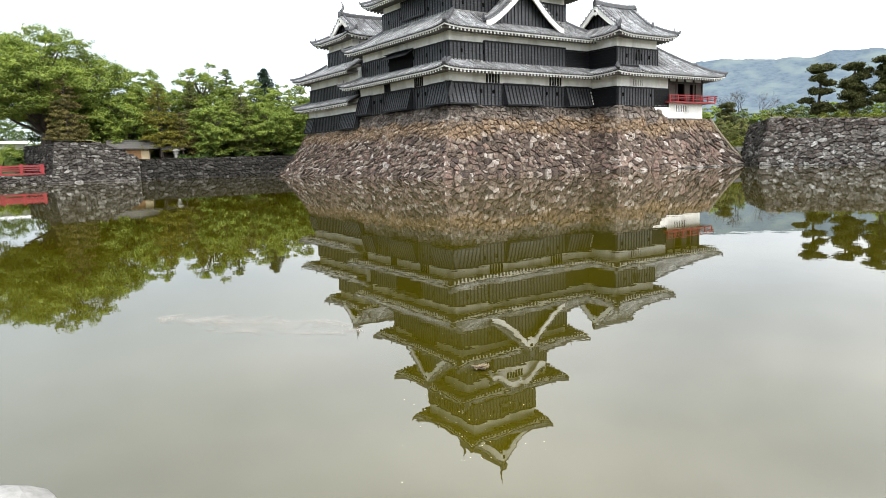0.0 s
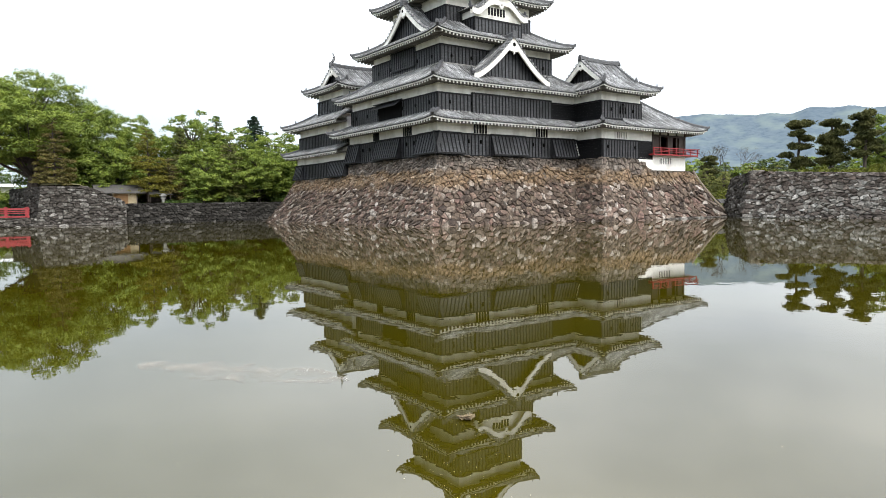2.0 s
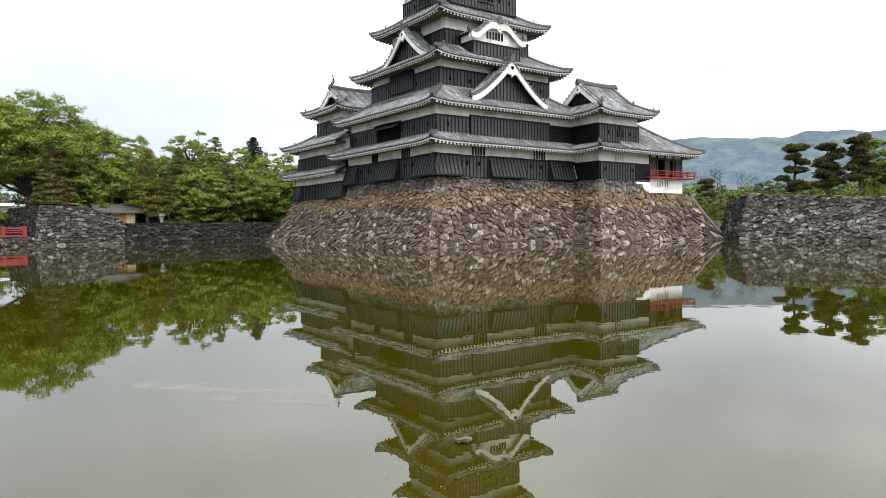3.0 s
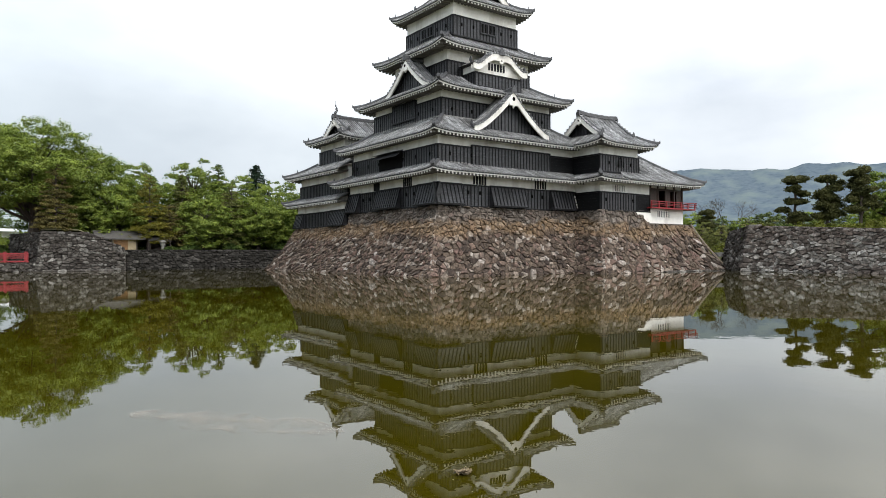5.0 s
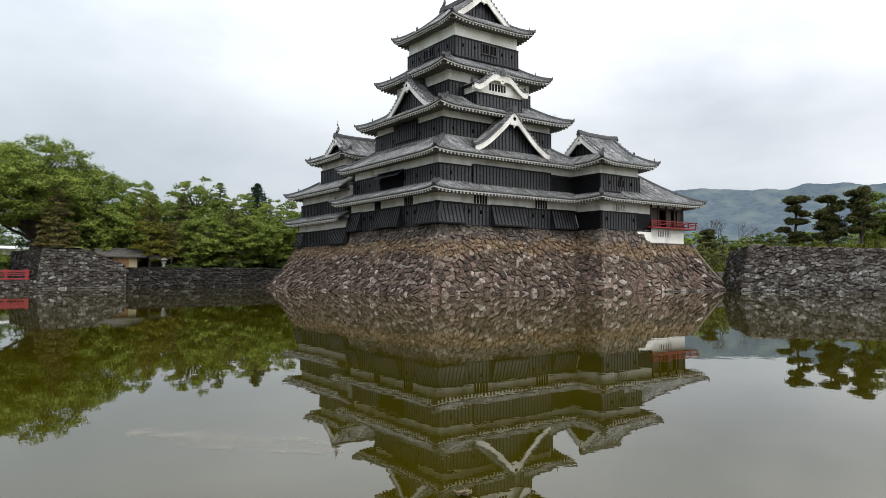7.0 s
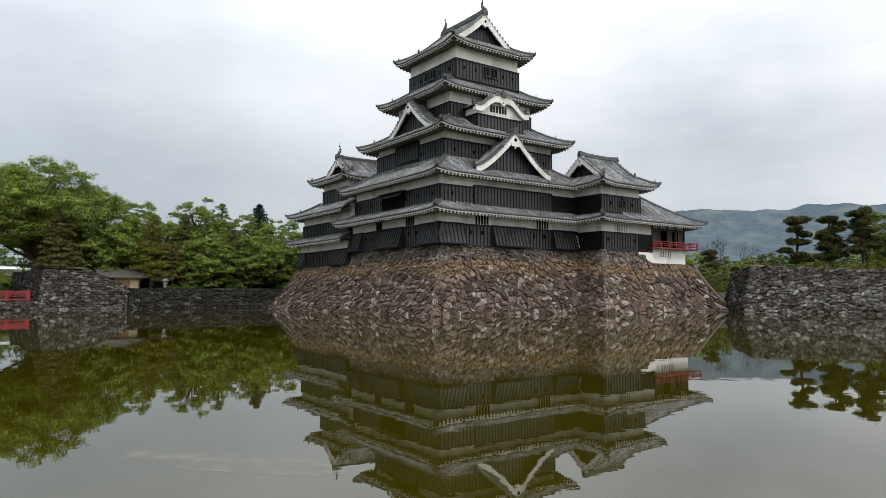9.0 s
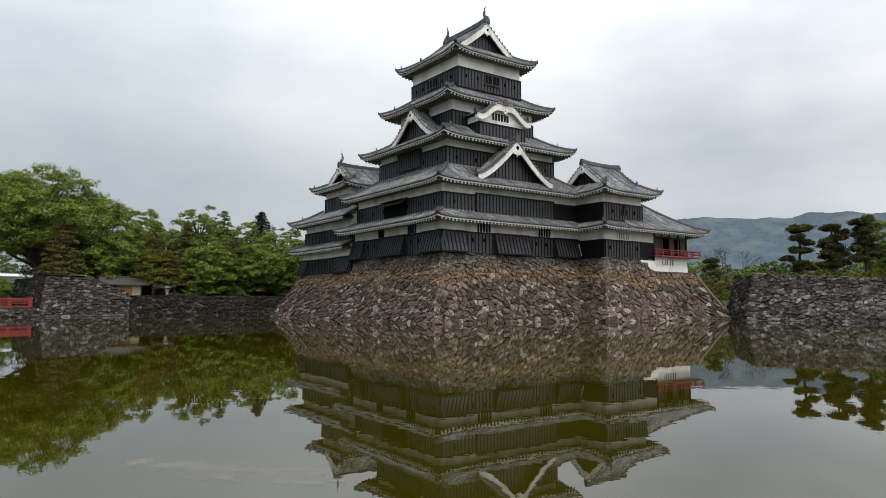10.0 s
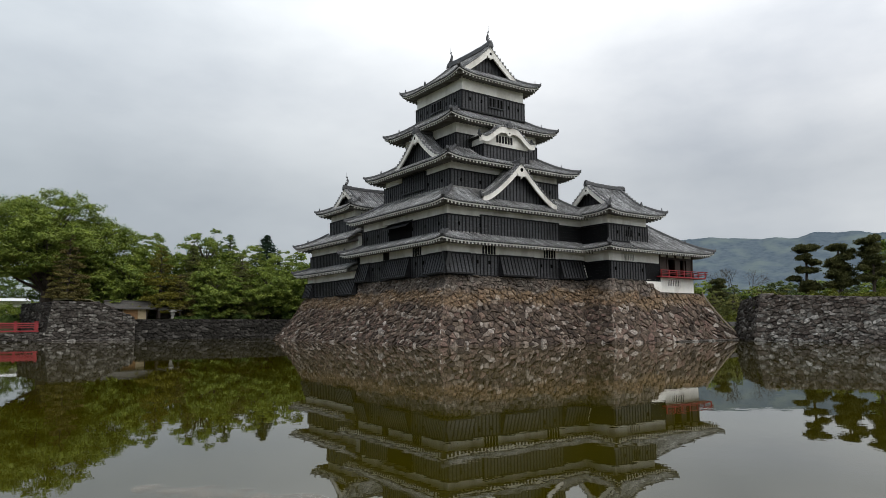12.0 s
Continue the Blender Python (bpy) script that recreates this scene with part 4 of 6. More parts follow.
def gable_front(body, q0, out, lat, prof, half, back, total, pendant=0.5, board=0.42, dark=BOARD):
    """Bargeboards, boarded triangle and pendant of a gable. q0: its middle; prof(w): height of the roof at w to the side."""
    for sd in (-1, 1):
        bb = Build()
        rows_a = []
        for i in range(11):
            w = half * i / 10
            q = i / 10
            hgt = board * (1.0 + 0.25 * (1 - q))
            p = q0 + lat * (sd * w)
            top, bot = prof(w) + 0.03, prof(w) - hgt
            rows_a.append([p + out * 0.06 + Vector((0, 0, top)), p + out * 0.06 + Vector((0, 0, bot)), p - out * 0.10 + Vector((0, 0, bot)), p - out * 0.10 + Vector((0, 0, top))])
        bb.sheet(rows_a)
        part("bargeboard", bb, PLASTER, body, "white plastered bargeboard")
        verge = Build()
        line = [q0 + lat * (sd * half * (i / 10)) - out * 0.42 + Vector((0, 0, prof(half * i / 10))) for i in range(11)]
        verge.sweep(line, 0.26, 0.30)
        line2 = [q0 + lat * (sd * half * (i / 10)) - out * 0.02 + Vector((0, 0, prof(half * i / 10))) for i in range(11)]
        verge.sweep(line2, 0.17, 0.13)
        ornament(verge, line[-1] + Vector((0, 0, 0.25)), lat * sd, 0.4)
        part("verge_ridge", verge, RIDGE, body)
        # stub tiles that end over the bargeboard
        st = Build()
        k = int(half / 0.34)
        for i in range(k):
            w = half * (i + 0.5) / k
            m = q0 + lat * (sd * w) + Vector((0, 0, prof(w) + 0.06))
            fr, bk, dn2, up2 = out * 0.16, out * 0.34, Vector((0, 0, -0.05)), Vector((0, 0, 0.12))
            st.hexa([m - lat * 0.09 + fr + dn2, m + lat * 0.09 + fr + dn2, m + lat * 0.09 - bk + dn2, m - lat * 0.09 - bk + dn2], [m - lat * 0.06 + fr + up2, m + lat * 0.06 + fr + up2, m + lat * 0.06 - bk + up2, m - lat * 0.06 - bk + up2])
        part("verge_tiling", st, TILE, body, kind="stuff")
    tri = Build()
    zb = prof(half) - 0.25
    face = [q0 - out * back + lat * w + Vector((0, 0, max(zb, prof(abs(w)) - 0.12))) for w in np.linspace(-half, half, 15)]
    base = [q0 - out * back + lat * w + Vector((0, 0, zb - 0.3)) for w in np.linspace(-half, half, 15)]
    tri.sheet([base, face])
    gb = part("gable_boarding", tri, dark, body, "black boarded gable triangle" if dark is BOARD else "white plastered gable")
    k = int(2 * half / 0.42) if dark is BOARD else 0
    for i in range(1, k):
        w = -half + 2 * half * i / k
        z = prof(abs(w)) - 0.15
        if z > zb + 0.1:
            st = Build()
            slab(st, q0 - out * back, lat, out, w - 0.03, w + 0.03, zb - 0.2, z, -0.01, 0.05)
            part("batten", st, BATTEN, gb)
    if pendant:
        pd = Build()
        zt = prof(0) - board * 1.25
        c = q0 + out * 0.12
        shape = [(-0.25, 0.15), (0.25, 0.15), (0.45, -0.15), (0.62, -0.45), (0.42, -0.75), (0.16, -0.72), (0, -1.0), (-0.16, -0.72), (-0.42, -0.75), (-0.62, -0.45), (-0.45, -0.15)]
        f = [c + lat * (x * pendant) + Vector((0, 0, zt + y * pendant + 0.1)) for x, y in shape]
        bk = [p - out * 0.16 for p in f]
        pd.poly(f)
        for i in range(len(f)):
            j = (i + 1) % len(f)
            pd.poly([f[j], f[i], bk[i], bk[j]])
        pen = part("gable_pendant", pd, PLASTER, body, "white carved gable pendant")
        hole = Build()
        hole.poly([c + out * 0.01 + lat * (0.2 * pendant * math.cos(t * math.pi / 4)) + Vector((0, 0, zt + 0.1 - 0.1 * pendant + 0.2 * pendant * math.sin(t * math.pi / 4))) for t in range(8)])
        hole.poly([c + out * 0.014 + lat * (0.1 * pendant * math.cos(t * math.pi / 4)) + Vector((0, 0, zt + 0.1 - 0.1 * pendant + 0.1 * pendant * math.sin(t * math.pi / 4))) for t in range(8)])
        hole.f.reverse()
        part("boss", hole, DARK, body)


def dormer(parent, name, q0, out, lat, zap, zb, half, depth, label, curve="tri", pendant=0.6, board=0.5, back=0.55, face=BOARD):
    """A gable that stands on a roof slope. q0: middle of its front; out: where it faces."""
    q0, out, lat = Vector(q0), Vector(out), Vector(lat)
    if curve == "tri":
        def prof(w):
            q = min(1.0, w / half)
            return zb + (zap - zb) * (1 - q) ** 1.3 + 0.10 * q ** 6
    else:
        def prof(w):
            q = min(1.0, w / half)
            x = min(1.0, max(0.0, (q - 0.22) / 0.68))
            return zb + (zap - zb) * (1 - x * x * (3 - 2 * x)) + 0.12 * max(0, q - 0.85) / 0.15
    bed, rows, caps = Build(), Build(), Build()
    for sd in (-1, 1):
        bed.sheet([[q0 + out * 0.08 - out * (depth * j / 3) + lat * (sd * half * i / 12) + Vector((0, 0, prof(half * i / 12))) for i in range(13)] for j in range(4)])
        k = int(depth / 0.29)
        for j in range(k):
            o2 = q0 - out * (0.5 + (depth - 0.5) * j / k)
            g2 = []
            for i in range(13):
                m = o2 + lat * (sd * half * i / 12) + Vector((0, 0, prof(half * i / 12)))
                g2.append([m + out * 0.085, m + out * 0.045 + Vector((0, 0, 0.08)), m - out * 0.045 + Vector((0, 0, 0.08)), m - out * 0.085])
            rows.sheet(g2)
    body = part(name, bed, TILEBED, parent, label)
    part("roof_tiling", rows, TILE, body, kind="stuff")
    bar = Build()
    bar.sweep([q0 + out * 0.1 + Vector((0, 0, zap + 0.1)), q0 - out * depth * 0.4 + Vector((0, 0, zap)), q0 - out * depth + Vector((0, 0, zap))], 0.38, 0.42)
    ornament(bar, q0 + out * 0.16 + Vector((0, 0, zap + 0.0)), out, 0.62)
    part("main_ridge", bar, RIDGE, body)
    gable_front(body, q0, out, lat, prof, half, back, half, pendant, board, face)
    return body


def side_frame(side, cx, cy, hx, hy):
    """Origin, along and outward of one face of a storey; u is measured from the middle."""
    X, Y = Vector((1, 0, 0)), Vector((0, 1, 0))
    o = Vector((cx, cy, 0))
    return {"s": (o - Y * hy, X, -Y, hx), "n": (o + Y * hy, -X, Y, hx), "w": (o - X * hx, -Y, -X, hy), "e": (o + X * hx, Y, X, hy)}[side]


def slab(b, o, e, n, u0, u1, z0, z1, d0, d1, d0t=None, d1t=None):
    """A block on a face: u along, d outward; d0t, d1t: outward at the top where it leans."""
    d0t, d1t = d0 if d0t is None else d0t, d1 if d1t is None else d1t
    b.hexa([o + e * u0 + n * d1 + Vector((0, 0, z0)), o + e * u1 + n * d1 + Vector((0, 0, z0)), o + e * u1 + n * d0 + Vector((0, 0, z0)), o + e * u0 + n * d0 + Vector((0, 0, z0))],
           [o + e * u0 + n * d1t + Vector((0, 0, z1)), o + e * u1 + n * d1t + Vector((0, 0, z1)), o + e * u1 + n * d0t + Vector((0, 0, z1)), o + e * u0 + n * d0t + Vector((0, 0, z1))])


def boards(parent, o, e, n, u0, u1, z0, z1, flare=0.0, proud=0.09, step=0.42, name="board_cladding", label="", material=None):
    """Black boarding with rails and battens; flare: how far its foot stands out."""
    b = Build()
    k = max(1, int((z1 - z0) / 0.26))
    line = [(0.0, z0 - 0.08), (proud + flare + 0.06, z0 - 0.08), (proud + flare + 0.06, z0 + 0.06)]
    for i in range(k):
        za, zc = z0 + 0.06 + (z1 - z0 - 0.08) * i / k, z0 + 0.06 + (z1 - z0 - 0.08) * (i + 1) / k
        da, dc = proud + flare * (z1 - za) / (z1 - z0), proud + flare * (z1 - zc) / (z1 - z0)
        line += [(da + 0.024, za), (dc + 0.004, zc)]
    line += [(proud + 0.07, z1 - 0.02), (proud + 0.07, z1 + 0.11), (0.0, z1 + 0.11)]
    ends = [[o + e * u + n * d + Vector((0, 0, z)) for d, z in line] for u in (u0, u1)]
    b.sheet([[ends[0][i], ends[1][i]] for i in range(len(line))])
    m2 = len(line)
    b.f.append(tuple(2 * i for i in range(m2)))
    b.f.append(tuple(2 * i + 1 for i in range(m2 - 1, -1, -1)))
    body = part(name, b, material or BOARD, parent, label)
    rails = Build()
    slab(rails, o, e, n, u0 - 0.01, u1 + 0.01, z1 - 0.03, z1 + 0.12, proud - 0.05, proud + 0.08)
    part("top_rail", rails, BATTEN, body)
    rails = Build()
    slab(rails, o, e, n, u0 - 0.01, u1 + 0.01, z0 - 0.09, z0 + 0.04, proud + flare - 0.05, proud + flare + 0.07)
    part("bottom_rail", rails, BATTEN, body)
    k = max(1, int(round((u1 - u0) / step)))
    one = Build()
    slab(one, Vector((0, 0, 0)), e, n, -0.045, 0.045, z0 + 0.06, z1 - 0.02, proud + flare - 0.02, proud + flare + 0.06, proud - 0.02, proud + 0.06)
    me = bpy.data.meshes.new("batten")
    me.from_pydata([tuple(Vector(p) - Vector((0, 0, z0))) for p in one.v], [], one.f)
    me.materials.append(BATTEN)
    for i in range(k + 1):
        u = u0 + 0.04 + (u1 - u0 - 0.08) * i / k
        piece("batten", me, body, o + e * u + Vector((0, 0, z0)))
    return body


def lattice(parent, o, e, n, u0, u1, z0, z1, bars=5, bar_mat=BOARD, back=DARK, proud=0.05, name="lattice_window"):
    b = Build()
    slab(b, o, e, n, u0, u1, z0, z1, -0.02, 0.012)
    w = part(name, b, back, parent)
    for i in range(bars):
        u = u0 + (u1 - u0) * (i + 0.5) / bars
        c = Build()
        h = (u1 - u0) / bars * 0.27
        slab(c, o, e, n, u - h, u + h, z0, z1, 0.0, proud + 0.03)
        part("bar", c, bar_mat, w)
    return w


def loophole(parent, o, e, n, u, z, d):
    b = Build()
    slab(b, o, e, n, u - 0.09, u + 0.09, z, z + 0.34, 0.0, d + 0.075)
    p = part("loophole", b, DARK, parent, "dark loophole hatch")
    return p


def framed_window(parent, o, e, n, u0, u1, z0, z1):
    """A dark window in the boarding with a timber frame, a middle bar and a sill."""
    b = Build()
    slab(b, o, e, n, u0, u1, z0, z1, 0.02, 0.135)
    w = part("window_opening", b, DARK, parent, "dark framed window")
    f = Build()
    for a0, a1, b0, b1 in ((u0 - 0.07, u0, z0, z1), (u1, u1 + 0.07, z0, z1), (u0 - 0.07, u1 + 0.07, z1, z1 + 0.08), ((u0 + u1) / 2 - 0.03, (u0 + u1) / 2 + 0.03, z0, z1)):
        slab(f, o, e, n, a0, a1, b0, b1, 0.05, 0.19)
    part("window_frame", f, BOARD, w)
    f = Build()
    slab(f, o, e, n, u0 - 0.14, u1 + 0.14, z0 - 0.09, z0, 0.05, 0.26)
    part("window_sill", f, BOARD, w)


def storey(parent, cx, cy, hx, hy, z0, zb, z1, clad="wsen", flare=0.0, step=0.42, holes=True, skip=(), plain=""):
    """Plastered walls with black boarding on their lower part."""
    b = Build()
    b.box(cx - hx, cx + hx, cy - hy, cy + hy, z0, z1)
    wall = part("storey_wall", b, PLASTER, parent, "white lime-plastered storey wall")
    for s in clad:
        o, e, n, h = side_frame(s, cx, cy, hx, hy)
        boards(wall, o, e, n, -h - 0.09, h + 0.09, z0 + 0.02, zb, flare, step=100 if s in plain else step, material=PLAIN if s in plain else None)
        if holes and s in "ws":
            k = max(2, int(h / 1.1))
            for i in range(k):
                u = -h + 2 * h * (i + 0.5) / k
                if (s, i) not in skip:
                    loophole(wall, o, e, n, u, z0 + (zb - z0) * 0.5, 0.09)
    return wall
# ---- the castle ----
def main_keep():
    k = thing("castle_keep", (0, 0, 6.3), "black and white five-roofed timber castle keep on its stone base", "castle keep")
    # first storey, its boarding flared over the stone drops
    w1 = storey(k, 0, 0, 9.0, 8.2, 6.3, 8.2, 9.6, holes=False)
    o, e, n, h = side_frame("w", 0, 0, 9.0, 8.2)
    for y0, y1 in ((-8.2, -5.3), (-2.3, 2.4), (5.7, 8.2)):
        boards(w1, o, e, n, -y1 - (0.1 if y1 > 8 else 0), -y0 + (0.5 if y0 < -8 else 0), 6.42, 8.24, 0.55, 0.14, 0.40, "stone_drop_panel", "flared black boarded stone-drop panel")
    for y0, y1 in ((-4.15, -2.58), (1.8, 3.04)):
        lattice(w1, o, e, n, -y1, -y0, 8.36, 9.25, 5, BATTEN, PLASTER)
    for y in (-7.2, -4.6, -3.3, 0.9, 3.6, 5.0):
        loophole(w1, o, e, n, -y, 7.4, 0.12)
    o, e, n, h = side_frame("s", 0, 0, 9.0, 8.2)
    for x0, x1 in ((-9.5, -6.4), (-3.0, 1.4), (4.9, 8.2)):
        boards(w1, o, e, n, x0, x1, 6.42, 8.24, 0.55, 0.14, 0.42, "stone_drop_panel", "flared black boarded stone-drop panel")
    # side slats of the drop; their lit edge is put into the pale colour
    for i in range(5):
        b = Build()
        slab(b, o, e, n, 8.2, 8.42, 6.6 + 0.27 * i, 6.78 + 0.27 * i, 0.2, 0.62 - 0.08 * i)
        part("side_slat", b, TRIM, w1, "slat closing the side of the stone drop, its lit edge painted pale")
    for x0, x1 in ((-5.0, -3.32), (2.8, 4.5)):
        lattice(w1, o, e, n, x0, x1, 8.36, 9.25, 5, BATTEN, PLASTER)
    for x in (-8.0, -5.6, -4.2, -1.4, 0.2, 2.4, 3.8):
        loophole(w1, o, e, n, x, 7.4, 0.12)
    roof(k, "roof", 0, 0, 10.7, 9.9, 9.36, 1.75, 0.2, 2.1, 0.95, label="first grey tiled skirt roof")
    # second storey
    w2 = storey(k, 0, 0, 8.71, 7.91, 10.0, 11.75, 13.2)
    o, e, n, h = side_frame("s", 0, 0, 8.71, 7.91)
    boards(w2, o, e, n, -4.98, 5.13, 10.15, 11.95, 0.0, 0.2, 0.40, "shutter_panel", "black boarded shutter panel")
    boards(w2, o, e, n, 5.15, 8.8, 10.05, 11.78, 0.0, 0.16, 100, "board_cladding", "plain black boarding", PLAIN)
    o, e, n, h = side_frame("w", 0, 0, 8.71, 7.91)
    b = Build()
    slab(b, o, e, n, -2.17, 2.16, 10.3, 11.85, 0.05, 0.19)
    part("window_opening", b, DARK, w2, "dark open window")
    b = Build()
    slab(b, o, e, n, -2.3, 2.3, 11.8, 11.9, 0.85, 0.95, 0.05, 0.25)
    b.hexa([o + e * -2.3 + n * 1.0 + Vector((0, 0, 11.35)), o + e * 2.3 + n * 1.0 + Vector((0, 0, 11.35)), o + e * 2.3 + n * 0.95 + Vector((0, 0, 11.31)), o + e * -2.3 + n * 0.95 + Vector((0, 0, 11.31))],
           [o + e * -2.3 + n * 0.16 + Vector((0, 0, 12.02)), o + e * 2.3 + n * 0.16 + Vector((0, 0, 12.02)), o + e * 2.3 + n * 0.1 + Vector((0, 0, 11.96)), o + e * -2.3 + n * 0.1 + Vector((0, 0, 11.96))])
    part("raised_shutter", b, BOARD, w2, "black shutter propped open")
    roof(k, "roof", 0, 0, 10.2, 9.4, 12.88, 1.5, 0.22, 3.25, 2.0, label="second grey tiled skirt roof")
    dormer(k, "gable_dormer", (-0.25, -8.55, 0), (0, -1, 0), (1, 0, 0), 17.5, 13.65, 4.75, 3.2, "large tiled triangular gable with white bargeboards", "tri", 1.0, 0.54, 0.7)
    # third storey
    w3 = storey(k, 0, 0, 7.01, 6.09, 14.4, 16.5, 17.8)
    o, e, n, h = side_frame("w", 0, 0, 7.01, 6.09)
    boards(w3, o, e, n, -2.25, 2.0, 15.3, 16.98, 0.0, 0.2, 0.36, "shutter_panel", "black boarded shutter panel")
    roof(k, "roof", 0, 0, 8.63, 7.93, 17.45, 1.65, 0.3, 3.3, 1.9, label="third grey tiled skirt roof")
    dormer(k, "gable_dormer", (-7.35, -0.5, 0), (-1, 0, 0), (0, -1, 0), 21.35, 18.1, 4.2, 2.6, "tiled triangular gable with white bargeboards", "tri", 0.8, 0.5, 0.55)
    # fourth storey with the curved gable bay
    storey(k, 0, 0, 5.3, 4.75, 18.6, 20.6, 22.2, holes=False)
    bay = Build()
    bay.box(-3.45, 2.35, -6.7, -4.6, 18.1, 20.5)
    bw = part("bay_wall", bay, PLASTER, k, "white plastered bay wall")
    o, e, n, h = side_frame("s", -0.55, -5.65, 2.9, 1.05)
    boards(bw, o, e, n, -2.98, 2.98, 18.1, 19.3, 0, 0.08, 0.42)
    o2, e2, n2, h2 = side_frame("w", -0.55, -5.65, 2.9, 1.05)
    boards(bw, o2, e2, n2, -1.05, 1.05, 18.1, 19.3, 0, 0.08, 0.42)
    o2, e2, n2, h2 = side_frame("e", -0.55, -5.65, 2.9, 1.05)
    boards(bw, o2, e2, n2, -1.05, 1.05, 18.1, 19.3, 0, 0.08, 0.42)
    lattice(bw, o, e, n, -1.35, 0.85, 19.8, 20.5, 6, BATTEN, PLASTER, 0.09)
    dormer(k, "curved_gable", (-0.5, -7.1, 0), (0, -1, 0), (1, 0, 0), 21.4, 20.05, 3.45, 2.4, "undulating curved gable roof with white bargeboard", "kara", 0.42, 0.54, 0.37, PLASTER)
    roof(k, "roof", 0, 0, 7.07, 6.33, 21.98, 1.75, 0.32, 2.95, 1.9, label="fourth grey tiled skirt roof")
    # top storey
    w5 = storey(k, 0, 0, 4.13, 4.17, 23.5, 25.4, 26.9, holes=False)
    o, e, n, h = side_frame("s", 0, 0, 4.13, 4.17)
    for u in (-0.72, 0.26):
        framed_window(w5, o, e, n, u, u + 0.84, 24.3, 25.28)
    for u in (-3.2, -1.7, 1.95, 3.3):
        loophole(w5, o, e, n, u, 24.5, 0.09)
    o, e, n, h = side_frame("w", 0, 0, 4.13, 4.17)
    for u in (-1.1, -0.1):
        framed_window(w5, o, e, n, u, u + 0.86, 24.3, 25.28)
    for u in (-3.3, -2.0, 1.6, 3.1):
        loophole(w5, o, e, n, u, 24.5, 0.09)
    roof(k, "roof", 0, 0, 5.44, 5.45, 26.95, 1.35, 0.4, 0, 4.2, "y", 1.75, "top grey tiled hipped gable roof", finials=1.05)
    return k


def small_keep():
    k = thing("small_keep", (-4.6, 15.0, 5.1), "smaller black and white tiled keep joined to the main keep", "castle keep")
    cx, cy = -4.7, 15.0
    w1 = storey(k, cx, cy, 4.5, 6.6, 5.1, 6.75, 8.3, holes=False)
    o, e, n, h = side_frame("w", cx, cy, 4.5, 6.6)
    for u0, u1 in ((-6.7, -4.6), (2.6, 6.6)):
        boards(w1, o, e, n, u0, u1, 5.15, 6.78, 0.5, 0.14, 0.4, "stone_drop_panel", "flared black boarded stone-drop panel")
    roof(k, "roof", cx, cy - 2.5, 5.9, 10.5, 7.92, 1.4, 0.22, 2.0, 0.95, label="first grey tiled skirt roof", sides="wn", ulim={"w": 14.7})
    storey(k, cx, cy, 4.2, 6.2, 8.6, 10.1, 11.6, holes=False)
    roof(k, "roof", cx, cy - 2.5, 5.8, 10.5, 11.25, 1.5, 0.22, 3.2, 1.7, label="second grey tiled skirt roof", sides="wn", ulim={"w": 14.7})
    w3 = storey(k, cx + 0.3, cy + 0.1, 3.3, 3.1, 12.5, 14.2, 15.7, holes=False)
    o, e, n, h = side_frame("w", cx + 0.3, cy + 0.1, 3.3, 3.1)
    lattice(w3, o, e, n, 0.0, 0.8, 13.0, 14.1, 4, BOARD, DARK, 0.12)
    roof(k, "roof", cx + 0.3, cy + 0.1, 4.7, 4.6, 15.3, 1.4, 0.25, 0, 2.75, "x", 1.6, "top grey tiled hipped gable roof", finials=0.85)


def turret():
    k = thing("corner_turret", (12.6, -7.0, 6.3), "two-storey black and white tiled turret beside the keep", "castle turret")
    cx, cy = 12.6, -6.9
    w1 = storey(k, cx, cy, 3.95, 4.67, 6.3, 8.08, 9.6, clad="w", holes=False, plain="w")
    o, e, n, h = side_frame("s", cx, cy, 3.95, 4.67)
    boards(w1, o, e, n, -4.0, 1.5, 6.32, 8.05, 0.0, 0.2, 0.42, "shutter_panel", "black boarded shutter panel")
    boards(w1, o, e, n, 1.55, 3.95, 6.35, 8.05, 0.0, 0.06, 100, "board_cladding", "plain black boarding", PLAIN)
    lattice(w1, o, e, n, -1.58, 0.02, 8.3, 8.92, 6, PLASTER, DARK)
    for u in (-3.3, 0.9):
        loophole(w1, o, e, n, u, 7.2, 0.18)
    roof(k, "roof", cx - 0.0, cy, 5.6, 6.3, 9.42, 1.65, 0.15, 2.6, 1.1, label="grey tiled skirt roof", sides="wsn")
    w2 = storey(k, 11.6, -8.69, 3.0, 2.88, 10.2, 11.85, 13.5, clad="wse", holes=False, plain="w")
    o, e, n, h = side_frame("s", 11.6, -8.69, 3.0, 2.88)
    arch = Build()
    pts = [(-0.5, 0.0), (0.5, 0.0), (0.46, 0.55), (0.3, 0.85), (0, 1.08), (-0.3, 0.85), (-0.46, 0.55)]
    arch.poly([o + e * (x + 0.05) + n * 0.17 + Vector((0, 0, 10.75 + y)) for x, y in pts])
    aw = part("bell_window", arch, DARK, w2, "bell-shaped arched window")
    for x in (-0.25, 0, 0.25):
        bb = Build()
        slab(bb, o, e, n, x + 0.02, x + 0.08, 10.75, 11.6, 0.16, 0.2)
        part("bar", bb, BOARD, aw)
    for u in (-1.7, 1.7):
        loophole(w2, o, e, n, u, 10.95, 0.1)
    roof(k, "roof", 11.65, -8.69, 4.45, 4.4, 13.02, 1.45, 0.3, 0, 3.3, "x", 1.6, "grey tiled hipped gable roof", finials=0.0)


